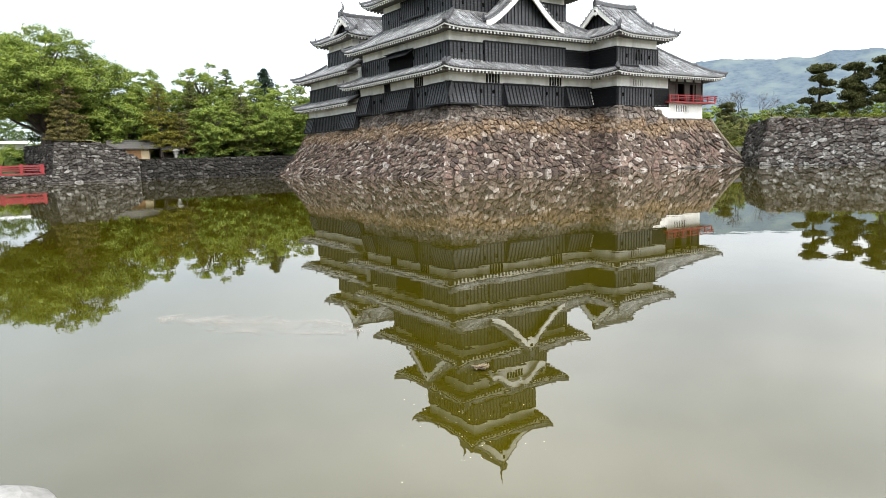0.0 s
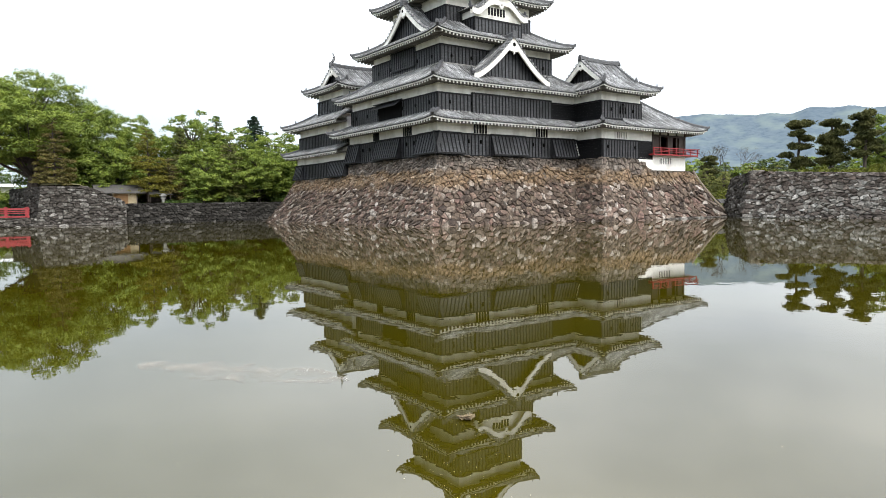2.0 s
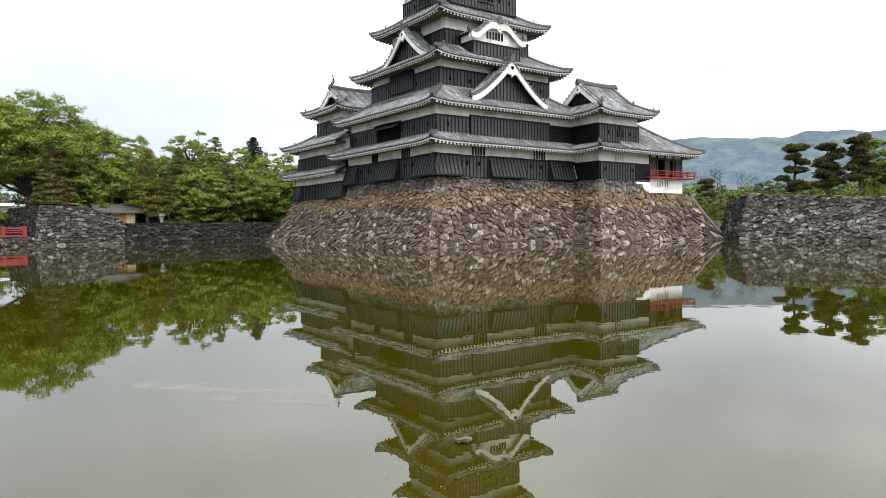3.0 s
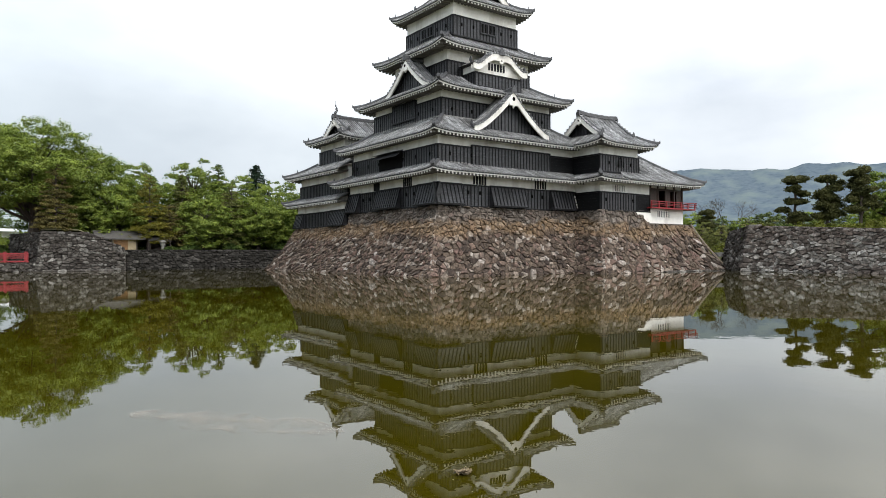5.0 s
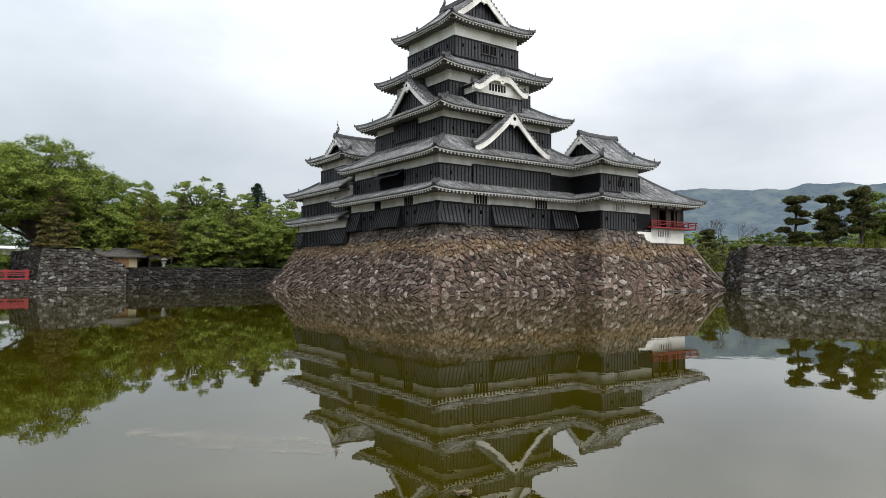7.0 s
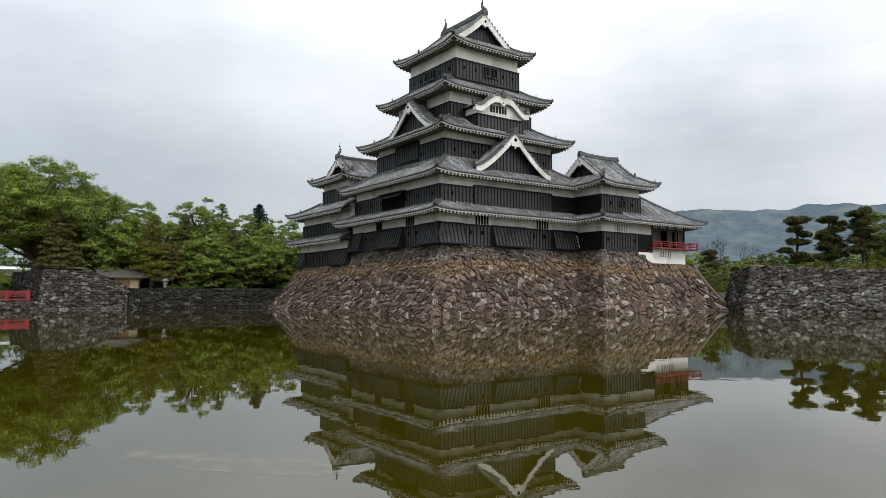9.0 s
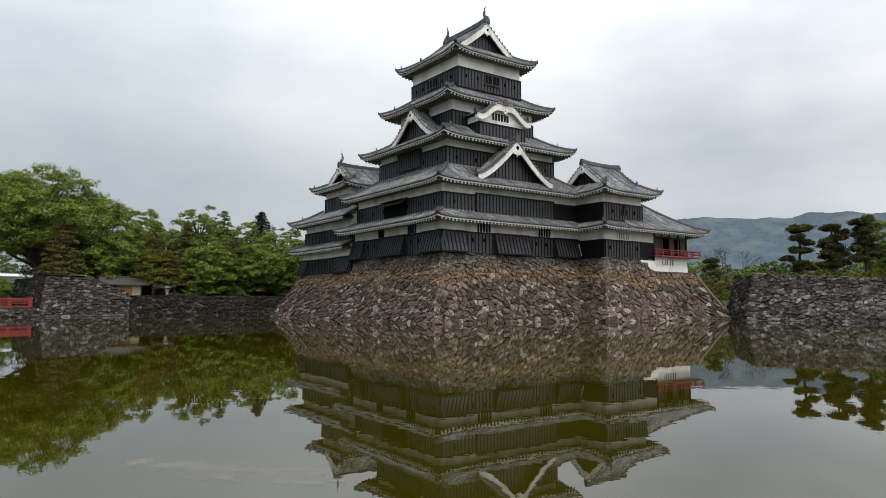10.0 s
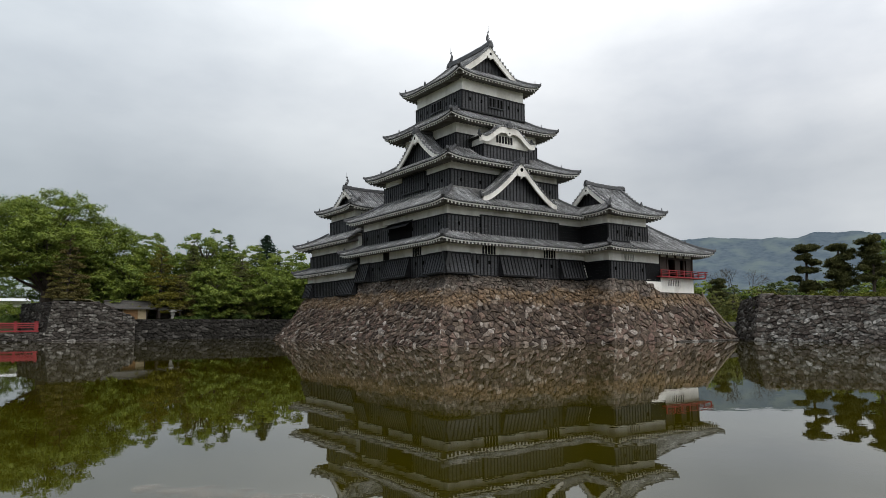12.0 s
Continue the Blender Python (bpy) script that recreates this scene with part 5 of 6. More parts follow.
def pavilion():
    k = thing("moon_viewing_pavilion", (19.5, -7.5, 5.05), "open timber pavilion with a red veranda and tiled roof", "pavilion")
    b = Build()
    b.box(16.6, 22.55, -11.55, -3.5, 5.05, 6.75)
    b.hexa([(15.3, -11.85, 5.05), (16.62, -11.85, 5.05), (16.62, -11.3, 5.05), (15.3, -11.3, 5.05)], [(13.75, -11.66, 6.42), (16.62, -11.66, 6.42), (16.62, -11.3, 6.42), (13.75, -11.3, 6.42)])
    base = part("base_wall", b, PLASTER, k, "white plastered base wall")
    o, e, n, h = side_frame("s", 19.57, -7.5, 2.97, 4.05)
    lattice(base, o, e, n, -1.6, 0.5, 5.85, 6.5, 7, PLASTER, DARK, 0.02, "vent")
    b = Build()
    b.box(15.3, 22.7, -11.95, -11.5, 5.0, 5.12)
    part("sill_beam", b, BROWN, k)
    b = Build()
    b.box(16.0, 23.9, -12.25, -3.0, 6.72, 6.86)
    deck = part("veranda_deck", b, RED, k, "red lacquered veranda")
    for z, w in ((7.08, 0.05), (7.24, 0.05), (7.45, 0.08)):
        b = Build()
        b.box(15.95, 24.15, -12.2 - w / 2, -12.2 + w / 2, z, z + w)
        b.box(23.85 - w / 2, 23.85 + w / 2, -12.5, -3.0, z, z + w)
        part("rail", b, RED, deck)
    for x in [16.05 + 7.8 * i / 6 for i in range(7)]:
        b = Build()
        b.box(x - 0.05, x + 0.05, -12.26, -12.15, 6.86, 7.5)
        part("rail_post", b, RED, deck)
    for y in [-12.2 + 9.0 * i / 6 for i in range(1, 7)]:
        b = Build()
        b.box(23.8, 23.9, y - 0.05, y + 0.05, 6.86, 7.5)
        part("rail_post", b, RED, deck)
    # posts and the dark room
    for x in (16.75, 18.0, 19.4, 20.9, 22.4):
        b = Build()
        b.box(x - 0.1, x + 0.1, -11.6, -11.4, 6.86, 9.7)
        part("post", b, BROWN, k)
    for y in (-9.0, -6.5, -4.0):
        b = Build()
        b.box(22.3, 22.5, y - 0.1, y + 0.1, 6.86, 9.7)
        part("post", b, BROWN, k)
    for x0, x1 in ((16.8, 18.0), (19.4, 20.3), (21.4, 22.4)):
        b = Build()
        b.box(x0, x1, -11.5, -11.44, 6.86, 8.75)
        part("sliding_door", b, BROWN, k, "dark brown wooden sliding door")
    b = Build()
    b.box(16.6, 22.5, -11.58, -11.38, 8.75, 8.95)
    b.box(22.28, 22.52, -11.4, -3.6, 8.75, 8.95)
    part("lintel", b, BROWN, k)
    b = Build()
    b.box(16.6, 22.5, -11.5, -11.4, 8.95, 9.7)
    b.box(22.35, 22.45, -11.4, -3.6, 8.95, 9.7)
    part("frieze_wall", b, PLASTER, k, "white plastered band under the eaves")
    b = Build()
    b.box(16.6, 22.2, -4.2, -4.0, 6.86, 9.6)
    b.box(16.55, 16.7, -11.4, -4.0, 6.86, 9.6)
    b.box(22.2, 22.3, -11.35, -4.0, 6.86, 9.6)
    b.box(16.7, 22.2, -8.1, -8.0, 6.86, 9.6)
    part("room_wall", b, BROWN, k)
    roof(k, "roof", 17.2, -7.75, 7.0, 5.5, 9.42, 1.7, 0.25, 5.45, 3.6, label="wide grey tiled hipped roof", sides="sen")
    b = Build()
    b.sweep([(15.0, -7.75, 13.0), (18.7, -7.75, 13.0)], 0.4, 0.5)
    ornament(b, (18.8, -7.75, 13.05), (1, 0, 0), 0.6)
    part("main_ridge", b, RIDGE, k)


main_keep()
small_keep()
turret()
pavilion()
# ---- plants ----
def cards(name, pos, size, up, material, parent, seed, long=1.0, kind="", label="", face=None):
    """A crown of many small leaves: one four-cornered card at each place, up: 1 lies flat (or along face), 0 turns any way."""
    rs = np.random.RandomState(seed)
    n = len(pos)
    nrm = rs.normal(size=(n, 3)) * (1 - up) + (np.array([0, 0, 1.0]) if face is None else face) * up
    nrm /= np.linalg.norm(nrm, axis=1)[:, None]
    a = np.cross(nrm, rs.normal(size=(n, 3)))
    a /= np.linalg.norm(a, axis=1)[:, None] + 1e-9
    c = np.cross(nrm, a)
    s = size * rs.uniform(0.6, 1.35, n)[:, None]
    o = np.array(ORIGIN[parent.name])
    p = np.asarray(pos) - o
    v = np.empty((n, 4, 3))
    v[:, 0], v[:, 2] = p - a * s * long, p + a * s * long
    v[:, 1], v[:, 3] = p + c * s * 0.55 + nrm * s * 0.15, p - c * s * 0.55 + nrm * s * 0.15
    me = bpy.data.meshes.new(name)
    me.vertices.add(4 * n)
    me.vertices.foreach_set("co", v.ravel())
    me.loops.add(4 * n)
    me.loops.foreach_set("vertex_index", np.arange(4 * n, dtype=np.int32))
    me.polygons.add(n)
    me.polygons.foreach_set("loop_start", np.arange(0, 4 * n, 4, dtype=np.int32))
    me.update(calc_edges=True)
    me.materials.append(material)
    ob = new(name, me)
    ob.parent = parent
    ORIGIN[ob.name] = Vector(o)
    return tagged(ob, label, kind=kind)


def spray(c, rx, rz, n, rs, tufts=13):
    """Places and facings of n leaves on one leafy bough: several ragged tufts, lit from above and thin below."""
    th, q = rs.uniform(0, 2 * math.pi, tufts), rs.uniform(0, 1, tufts) ** 0.6
    mids = np.stack([rx * 0.85 * q * np.cos(th), rx * 0.85 * q * np.sin(th), rz * (rs.uniform(-0.5, 0.9, tufts) * (1 - 0.7 * q * q)) - 0.12 * rx * q * q], 1)
    size = rx * rs.uniform(0.24, 0.5, tufts)
    pick = rs.choice(tufts, n, p=size ** 2 / np.sum(size ** 2))
    d = rs.normal(size=(n, 3))
    d /= np.linalg.norm(d, axis=1)[:, None]
    d *= (rs.uniform(0.2, 1.0, n) ** 0.45 * (1 + 0.14 * rs.normal(size=n)))[:, None]
    d[:, 2] = np.where(d[:, 2] > 0, d[:, 2] * 0.62, d[:, 2] * 0.3)
    face = d * np.array([0.7, 0.7, 1.0]) + np.array([0, 0, 0.55])
    return np.asarray(c) + mids[pick] + d * size[pick][:, None], face


def broadleaf(at, height, spread, material, seed, label, leaves=9000, clear=0.22, lean=(0, 0), leaf=0.14, squash=0.5, name="tree", clumps=110, category="tree", twigs=(), girth=1.0):
    """A tapered trunk with limbs and a crown of domed leafy boughs, with gaps between them; twigs: lone boughs that stand out (dx, dy, dz, size)."""
    rs = np.random.RandomState(seed)
    at = Vector(at)
    t = thing(name, at, label, category)
    b = Build()
    h0 = height * clear
    trunk = [at + Vector((lean[0] * q * q + 0.15 * math.sin(3 * q + seed), lean[1] * q * q, height * 0.78 * q - 0.2)) for q in np.linspace(0, 1, 7)]
    r0 = (0.022 * height + 0.06) * girth
    b.tube(trunk, [r0 * (1.25 - 1.1 * q) for q in np.linspace(0, 1, 7)], 8)
    mid = at + Vector((lean[0] * 0.6, lean[1] * 0.6, h0 + (height - h0) * 0.47))
    pos, face = [], []
    rz = (height - h0) * 0.53
    boughs = []
    for i in range(clumps):
        th, cz = 2.39996 * i + rs.uniform(-0.5, 0.5), 0.98 - 1.85 * (i + rs.uniform(0.1, 0.9)) / clumps
        rad = (1 - cz * cz) ** 0.5
        f = rs.uniform(0.78, 1.0) if rs.rand() < 0.68 else rs.uniform(0.35, 0.78)
        wob = 1 + 0.2 * (1 - 0.5 * max(0.0, cz)) * noise.noise((math.cos(th) * 1.3 + seed, math.sin(th) * 1.3, cz * 1.5))
        c = Vector((mid.x + spread * rad * f * wob * math.cos(th), mid.y + spread * rad * f * wob * math.sin(th), mid.z + rz * cz * f * wob))
        boughs.append((c, spread * rs.uniform(0.14, 0.33) * (1.12 - 0.3 * max(0.0, cz))))
    for dx, dy, dz, r in twigs:
        boughs.append((at + Vector((dx, dy, dz)), r))
    for i, (c, rc) in enumerate(boughs):
        if i % 4 == 0 or i >= clumps:
            k = int(np.clip((c.z - at.z) / (height * 0.78) * 6 - 1.3, 1, 5))
            s = trunk[k]
            m = s.lerp(c, 0.5) + Vector((0, 0, -0.06 * (c - s).length))
            b.tube([s, m, s.lerp(c, 0.97)], [r0 * 0.42, r0 * 0.24, r0 * 0.06], 5)
        n = int(2.2 * leaves / clumps * (rc / (0.22 * spread)) ** 2) + 20
        p, g = spray(np.array(c), rc, rc * squash, n, rs)
        pos.append(p)
        face.append(g)
    part("trunk", b, BARK, t)
    n = int(leaves * 0.22)
    d = rs.normal(size=(n, 3))
    d *= (rs.uniform(0.1, 1.0, n) ** 0.5 / np.linalg.norm(d, axis=1))[:, None]
    pos.append(np.array(mid) + d * np.array([spread * 0.66, spread * 0.66, rz * 0.72]))
    face.append(np.tile((0, 0, 1.0), (n, 1)))
    cards("crown", np.concatenate(pos), leaf, 0.8, material, t, seed, face=np.concatenate(face))
    return t


def fir(at, height, spread, seed):
    rs = np.random.RandomState(seed)
    at = Vector(at)
    t = thing("fir_tree", at, "dark pointed fir tree above the wood", "tree")
    b = Build()
    b.tube([at - Vector((0, 0, 0.2)), at + Vector((0, 0, height))], [0.28, 0.03], 7)
    pos = []
    tiers = 30
    for i in range(tiers):
        q = (i + 0.5) / tiers
        z = height * (0.12 + 0.88 * q)
        r = spread * (1 - q) ** 0.68 + 0.1
        for j in range(13):
            th = rs.uniform(0, 2 * math.pi)
            rr = r * rs.uniform(0.6, 1.2)
            n = int(14 + 80 * rr / spread)
            s = rs.uniform(0.05, 1, n)
            pos.append(np.stack([at.x + math.cos(th) * rr * s + rs.normal(0, 0.1, n), at.y + math.sin(th) * rr * s + rs.normal(0, 0.1, n), at.z + z - 0.35 * rr * s + 0.1 * rr * s ** 3 + rs.normal(0, 0.09, n)], 1))
            if j < 5:
                tip = at + Vector((math.cos(th) * rr * 0.9, math.sin(th) * rr * 0.9, z - 0.32 * rr))
                b.tube([at + Vector((0, 0, z)), tip], [0.05, 0.012], 4)
    part("trunk", b, BARK, t)
    cards("crown", np.concatenate(pos), 0.13, 0.4, FIRNEEDLE, t, seed, 1.3)


def layered(at, height, spread, material, seed, label, low=0.08, tiers=13, leaf=0.1, count=1.0):
    """A cone-shaped tree of flat sprays in tiers on a straight trunk, ragged at its edge."""
    rs = np.random.RandomState(seed)
    at = Vector(at)
    t = thing("tree", at, label, "tree")
    b = Build()
    b.tube([at - Vector((0, 0, 0.2)), at + Vector((0.1, 0.05, height * 0.5)), at + Vector((0, 0, height * 0.97))], [0.02 * height, 0.013 * height, 0.03], 7)
    pos, face = [], []
    for i in range(tiers):
        q = (i + 0.4) / tiers
        r = spread * (1 - q) ** 0.62 * (0.85 + 0.3 * rs.rand()) + 0.12
        z = height * (low + (1 - low) * q)
        k = max(4, int(9 * r / spread + 2))
        for j in range(k):
            th = 2 * math.pi * (j + rs.uniform(-0.3, 0.3)) / k + i * 1.9
            far = r * rs.uniform(0.5, 1.0)
            c = at + Vector((math.cos(th) * far, math.sin(th) * far, z + rs.uniform(-0.45, 0.45) - 0.1 * far))
            b.tube([at + Vector((0, 0, z - 0.1)), c], [0.05, 0.015], 4)
            rc = 0.27 * r + 0.2
            n = int(count * (60 + 190 * rc * rc))
            p, g = spray(np.array(c), rc, rc * 0.3, n, rs)
            pos.append(p)
            face.append(g)
    part("trunk", b, BARK, t)
    cards("crown", np.concatenate(pos), leaf, 0.7, material, t, seed, face=np.concatenate(face))
    return t


def cloud_pine(at, height, spread, seed, pads, label, material=None, name="pine_tree"):
    """A garden pine clipped into flat pads on a bent trunk."""
    rs = np.random.RandomState(seed)
    at = Vector(at)
    t = thing(name, at, label, "tree", "clipped pines")
    b = Build()
    line = [at + Vector((0.22 * math.sin(4.2 * q + seed) * q, 0.22 * math.cos(3.7 * q + seed) * q, height * 0.93 * q - 0.15)) for q in np.linspace(0, 1, 9)]
    b.tube(line, [0.15 * (1.15 - q) + 0.02 for q in np.linspace(0, 1, 9)], 7)
    pos = []
    for z, off, th, r in pads:
        r *= 1.02
        c = at + Vector((off * spread * math.cos(th), off * spread * math.sin(th), height * z))
        k = int(np.clip(z * 8 - 0.6, 0, 8))
        b.tube([line[k], line[k].lerp(c, 0.55) + Vector((0, 0, -0.1)), c + Vector((0, 0, -0.05))], [0.07, 0.05, 0.03], 5)
        for s in range(11):
            cc = np.array(c) + np.array([rs.uniform(-0.62, 0.62) * r, rs.uniform(-0.7, 0.7) * r, rs.uniform(-0.2, 0.22) * r])
            n = int((300 if material else 520) * r * r) + 30
            d = rs.normal(size=(n, 3))
            d /= np.linalg.norm(d, axis=1)[:, None]
            d *= (rs.uniform(0.4, 1.1, n) * (1 + 0.25 * rs.normal(size=n)))[:, None]
            d[:, 2] = np.where(d[:, 2] > 0, d[:, 2] * 0.56, d[:, 2] * 0.34)
            pos.append(cc + d * r * rs.uniform(0.3, 0.52))
    part("trunk", b, BARK, t)
    cards("crown", np.concatenate(pos), 0.11 if material else 0.08, 0.1, material or NEEDLE, t, seed, 1.5)
    return t


def shrub(at, r, h, material, seed, label="rounded clipped yellow-green shrub", n=1500, leaf=0.11):
    rs = np.random.RandomState(seed)
    at = Vector(at)
    t = thing("shrub", at, label, "shrub", "shrubs on the bank")
    b = Build()
    for i in range(5):
        th = i * 1.256 + seed
        b.tube([at - Vector((0, 0, 0.1)), at + Vector((0.5 * r * math.cos(th), 0.5 * r * math.sin(th), 0.6 * h))], [0.035, 0.012], 5)
    part("stem", b, BARK, t)
    d = rs.normal(size=(n, 3))
    d /= np.linalg.norm(d, axis=1)[:, None]
    d[:, 2] = np.abs(d[:, 2])
    lump = np.array([1 + 0.22 * noise.noise(Vector(p) * 2.1 + Vector((seed, 0, 0))) for p in d])
    d *= (rs.uniform(0.55, 1.0, n) ** 0.4 * lump)[:, None]
    cards("crown", np.array(at) + d * np.array([r, r, h]), leaf, 0.25, material, t, seed)
    return t


def bare_tree(at, height, seed):
    rng = random.Random(seed)
    at = Vector(at)
    t = thing("bare_tree", at, "bare brown tree with fine spreading twigs", "tree")
    b = Build()

    def limb(p, d, ln, r, depth):
        q = p + d * ln
        b.tube([p, p.lerp(q, 0.5) + Vector((rng.uniform(-0.04, 0.04) * ln, rng.uniform(-0.04, 0.04) * ln, 0)), q], [r, r * 0.8, r * 0.6], 5 if depth > 2 else 4)
        if depth:
            for _ in range(3 if depth > 1 else 4):
                nd = (d + Vector((rng.uniform(-0.75, 0.75), rng.uniform(-0.75, 0.75), rng.uniform(-0.1, 0.5)))).normalized()
                limb(q, nd, ln * rng.uniform(0.62, 0.82), r * 0.58, depth - 1)

    limb(at, Vector((0, 0, 1)), height * 0.26, 0.13, 6)
    part("trunk", b, BARK, t)


# wood behind the north wall
broadleaf((-35.6, 45.5, 4.4), 15.0, 8.6, LEAF, 101, "tall spreading green zelkova tree on the stone bastion", 38000, 0.2, (-0.6, 0), 0.14, clumps=180, squash=0.5, twigs=((8.6, -3.0, 10.4, 0.9), (7.8, -2.6, 9.2, 0.8), (2.2, 0.0, 14.4, 0.8)), girth=1.7)
layered((-34.0, 37.0, 4.8), 8.0, 2.5, LEAF_R, 103, "russet-brown layered maple on the stone bastion", 0.06, 13)
broadleaf((-28.5, 47.0, 2.2), 14.0, 5.6, LEAF, 104, "tall green broadleaf tree in the wood", 10000, 0.1)
broadleaf((-23.5, 50.0, 2.2), 14.2, 4.6, LEAF, 105, "tall green broadleaf tree in the wood", 8500, 0.1)
broadleaf((-26.5, 42.0, 2.2), 9.0, 4.0, LEAF, 106, "dense green maple over the tea hut", 7500, 0.12)
layered((-22.75, 39.6, 2.2), 10.4, 3.0, OCHRE, 107, "ochre and green layered maple behind the hut", 0.16, 14)
layered((-19.9, 40.6, 2.2), 7.0, 2.7, LEAF_R, 108, "reddish brown layered maple at the edge of the wood", 0.2, 10)
layered((-17.1, 45.0, 2.2), 11.8, 1.7, DUSK, 109, "slender brownish green cypress in the wood", 0.2, 17)
layered((-11.6, 39.6, 2.2), 9.6, 3.0, DUSK, 128, "brownish green layered tree in the middle of the wood", 0.15, 13)
layered((-11.4, 46.0, 2.2), 13.6, 2.0, LEAF_D, 129, "tall narrow dark green tree in the wood", 0.3, 16)
broadleaf((-14.5, 47.5, 2.2), 14.4, 4.8, LEAF, 110, "tall light green tree in the wood", 9500, 0.14)
broadleaf((-15.5, 39.6, 2.2), 7.6, 3.9, LEAF, 111, "bright green low maple leaning over the wall", 8000, 0.1, (0, -1.0))
broadleaf((-9.5, 44.0, 2.2), 12.0, 4.2, LEAF, 112, "dense green broadleaf tree in the wood", 8500, 0.1)
broadleaf((-8.0, 38.6, 2.2), 8.4, 4.2, LEAF, 113, "bright green low maple leaning over the wall", 8500, 0.1, (0, -1.0))
broadleaf((-3.5, 43.0, 2.2), 11.6, 4.2, LEAF, 114, "green broadleaf tree beside the small keep", 8000, 0.1)
broadleaf((-2.0, 38.0, 2.2), 8.0, 4.0, LEAF, 115, "dark green maple beside the small keep", 7000, 0.08)
broadleaf((3.5, 41.0, 2.2), 10.5, 4.2, LEAF, 116, "green broadleaf tree beside the small keep", 6500, 0.1)
broadleaf((-12.0, 54.0, 2.2), 13.5, 5.0, LEAF_D, 117, "dark green broadleaf tree deep in the wood", 3600, 0.1, leaf=0.18)
broadleaf((-32.0, 55.0, 2.2), 13.0, 5.5, LEAF_D, 118, "dark green broadleaf tree deep in the wood", 3600, 0.1, leaf=0.18)
broadleaf((-20.5, 56.0, 2.2), 13.0, 5.0, LEAF_D, 119, "dark green broadleaf tree deep in the wood", 3600, 0.1, leaf=0.18)
broadleaf((-30.0, 57.0, 2.1), 9.5, 4.0, LEAF_D, 127, "green broadleaf tree beyond the bastion", 6000, 0.03)
fir((-4.3, 49.4, 2.2), 14.3, 6.2, 120)
for i, (x, y, h, r) in enumerate(((-56, 90, 9, 6), (-40, 92, 9, 6), (-30, 62, 10.5, 6), (-18, 62, 10.5, 6), (-6, 60, 10.5, 6), (6, 56, 11, 6), (-8, 41, 6.5, 3.2), (-22, 44, 7, 3.6), (-29.5, 43, 7.5, 3.4), (2, 47, 9.5, 4.5))):
    broadleaf((x, y, 2.2), h, r, LEAF_D if i % 2 else LEAF, 130 + i, "green broadleaf tree deep in the wood", 3200, 0.04, leaf=0.19)
for i, (x, y, r, h) in enumerate(((-30.5, 40.0, 1.6, 1.7), (-20.5, 38.0, 1.4, 0.9), (-17.6, 38.6, 1.7, 1.4), (-12.0, 38.2, 1.9, 1.9), (-5.0, 37.4, 1.7, 1.7), (0.5, 37.3, 1.8, 1.9), (-39.4, 46.6, 1.3, 1.1), (-42.3, 47.0, 1.5, 1.0), (-46.0, 47.2, 1.6, 1.1))):
    shrub((x, y, 2.2), r, h, LEAF_D, 200 + i, "rounded dark green shrub under the trees", 1800, 0.13)

rng = random.Random(12)
for i in range(20):
    x = -33.8 + 2.2 * i
    shrub((x + rng.uniform(-0.6, 0.6), 44.5 + rng.uniform(-1.5, 2.5), 2.1), rng.uniform(1.9, 2.6), rng.uniform(2.4, 4.2), LEAF_D if i % 3 else LEAF, 220 + i, "tall green undergrowth below the trees", 2200, 0.17)

for i in range(5):
    shrub((-43.0 + 2.0 * i, 67.5 + (i % 2), 2.0), 2.0, 3.0 + 0.3 * (i % 3), LEAF, 270 + i, "dense green hedge shrub before the low building", 2400, 0.16)

# garden behind the east wall
LEFT, RIGHT = 2.06, 5.2
FLAT = ((0.90, 0.0, 0, 1.15), (0.75, 0.05, LEFT, 1.0), (0.67, 0.7, RIGHT, 0.8), (0.54, 0.2, RIGHT, 0.95), (0.40, 1.1, LEFT, 0.8), (0.24, 0.3, RIGHT, 1.2), (0.3, 0.4, 4.0, 0.9))
DENSE = ((0.93, 0.1, LEFT, 0.95), (0.86, 0.9, RIGHT, 0.65), (0.75, 0.3, RIGHT, 1.05), (0.65, 0.5, LEFT, 1.05), (0.57, 0.4, RIGHT, 1.0), (0.46, 0.0, 0, 1.3), (0.32, 0.5, RIGHT, 1.05), (0.28, 0.5, LEFT, 1.0))
TALL = ((0.92, 0.1, LEFT, 1.05), (0.82, 0.1, RIGHT, 0.9), (0.73, 0.3, LEFT, 1.05), (0.63, 0.3, RIGHT, 1.05), (0.52, 0.0, 0, 1.2), (0.42, 0.5, RIGHT, 1.0), (0.34, 0.2, LEFT, 1.05))
cloud_pine((28.6, -21.0, 4.0), 6.2, 1.0, 301, FLAT, "dark green pine clipped into flat layered pads")
cloud_pine((28.2, -24.5, 4.0), 5.8, 1.0, 302, DENSE, "dense dark green clipped garden pine")
cloud_pine((28.4, -27.5, 4.0), 6.4, 1.0, 303, TALL, "tall dark green clipped garden pine")
broadleaf((36.0, -27.5, 3.9), 7.0, 3.2, LEAF, 390, "bright green broadleaf tree behind the pines", 5000, 0.05)
broadleaf((35.0, -32.0, 3.9), 7.6, 3.4, LEAF, 391, "bright green broadleaf tree behind the pines", 5000, 0.05)
rng = random.Random(9)
for i in range(17):
    y = -19.0 - 1.0 * i + rng.uniform(-0.3, 0.3)
    shrub((25.2 + rng.uniform(-0.3, 0.9), y, 4.0), rng.uniform(0.7, 1.1), rng.uniform(0.6, 1.25), SHRUB if rng.random() < 0.72 else LEAF_D, 400 + i, "clipped yellow-green shrub on the wall bank", 900, 0.09)
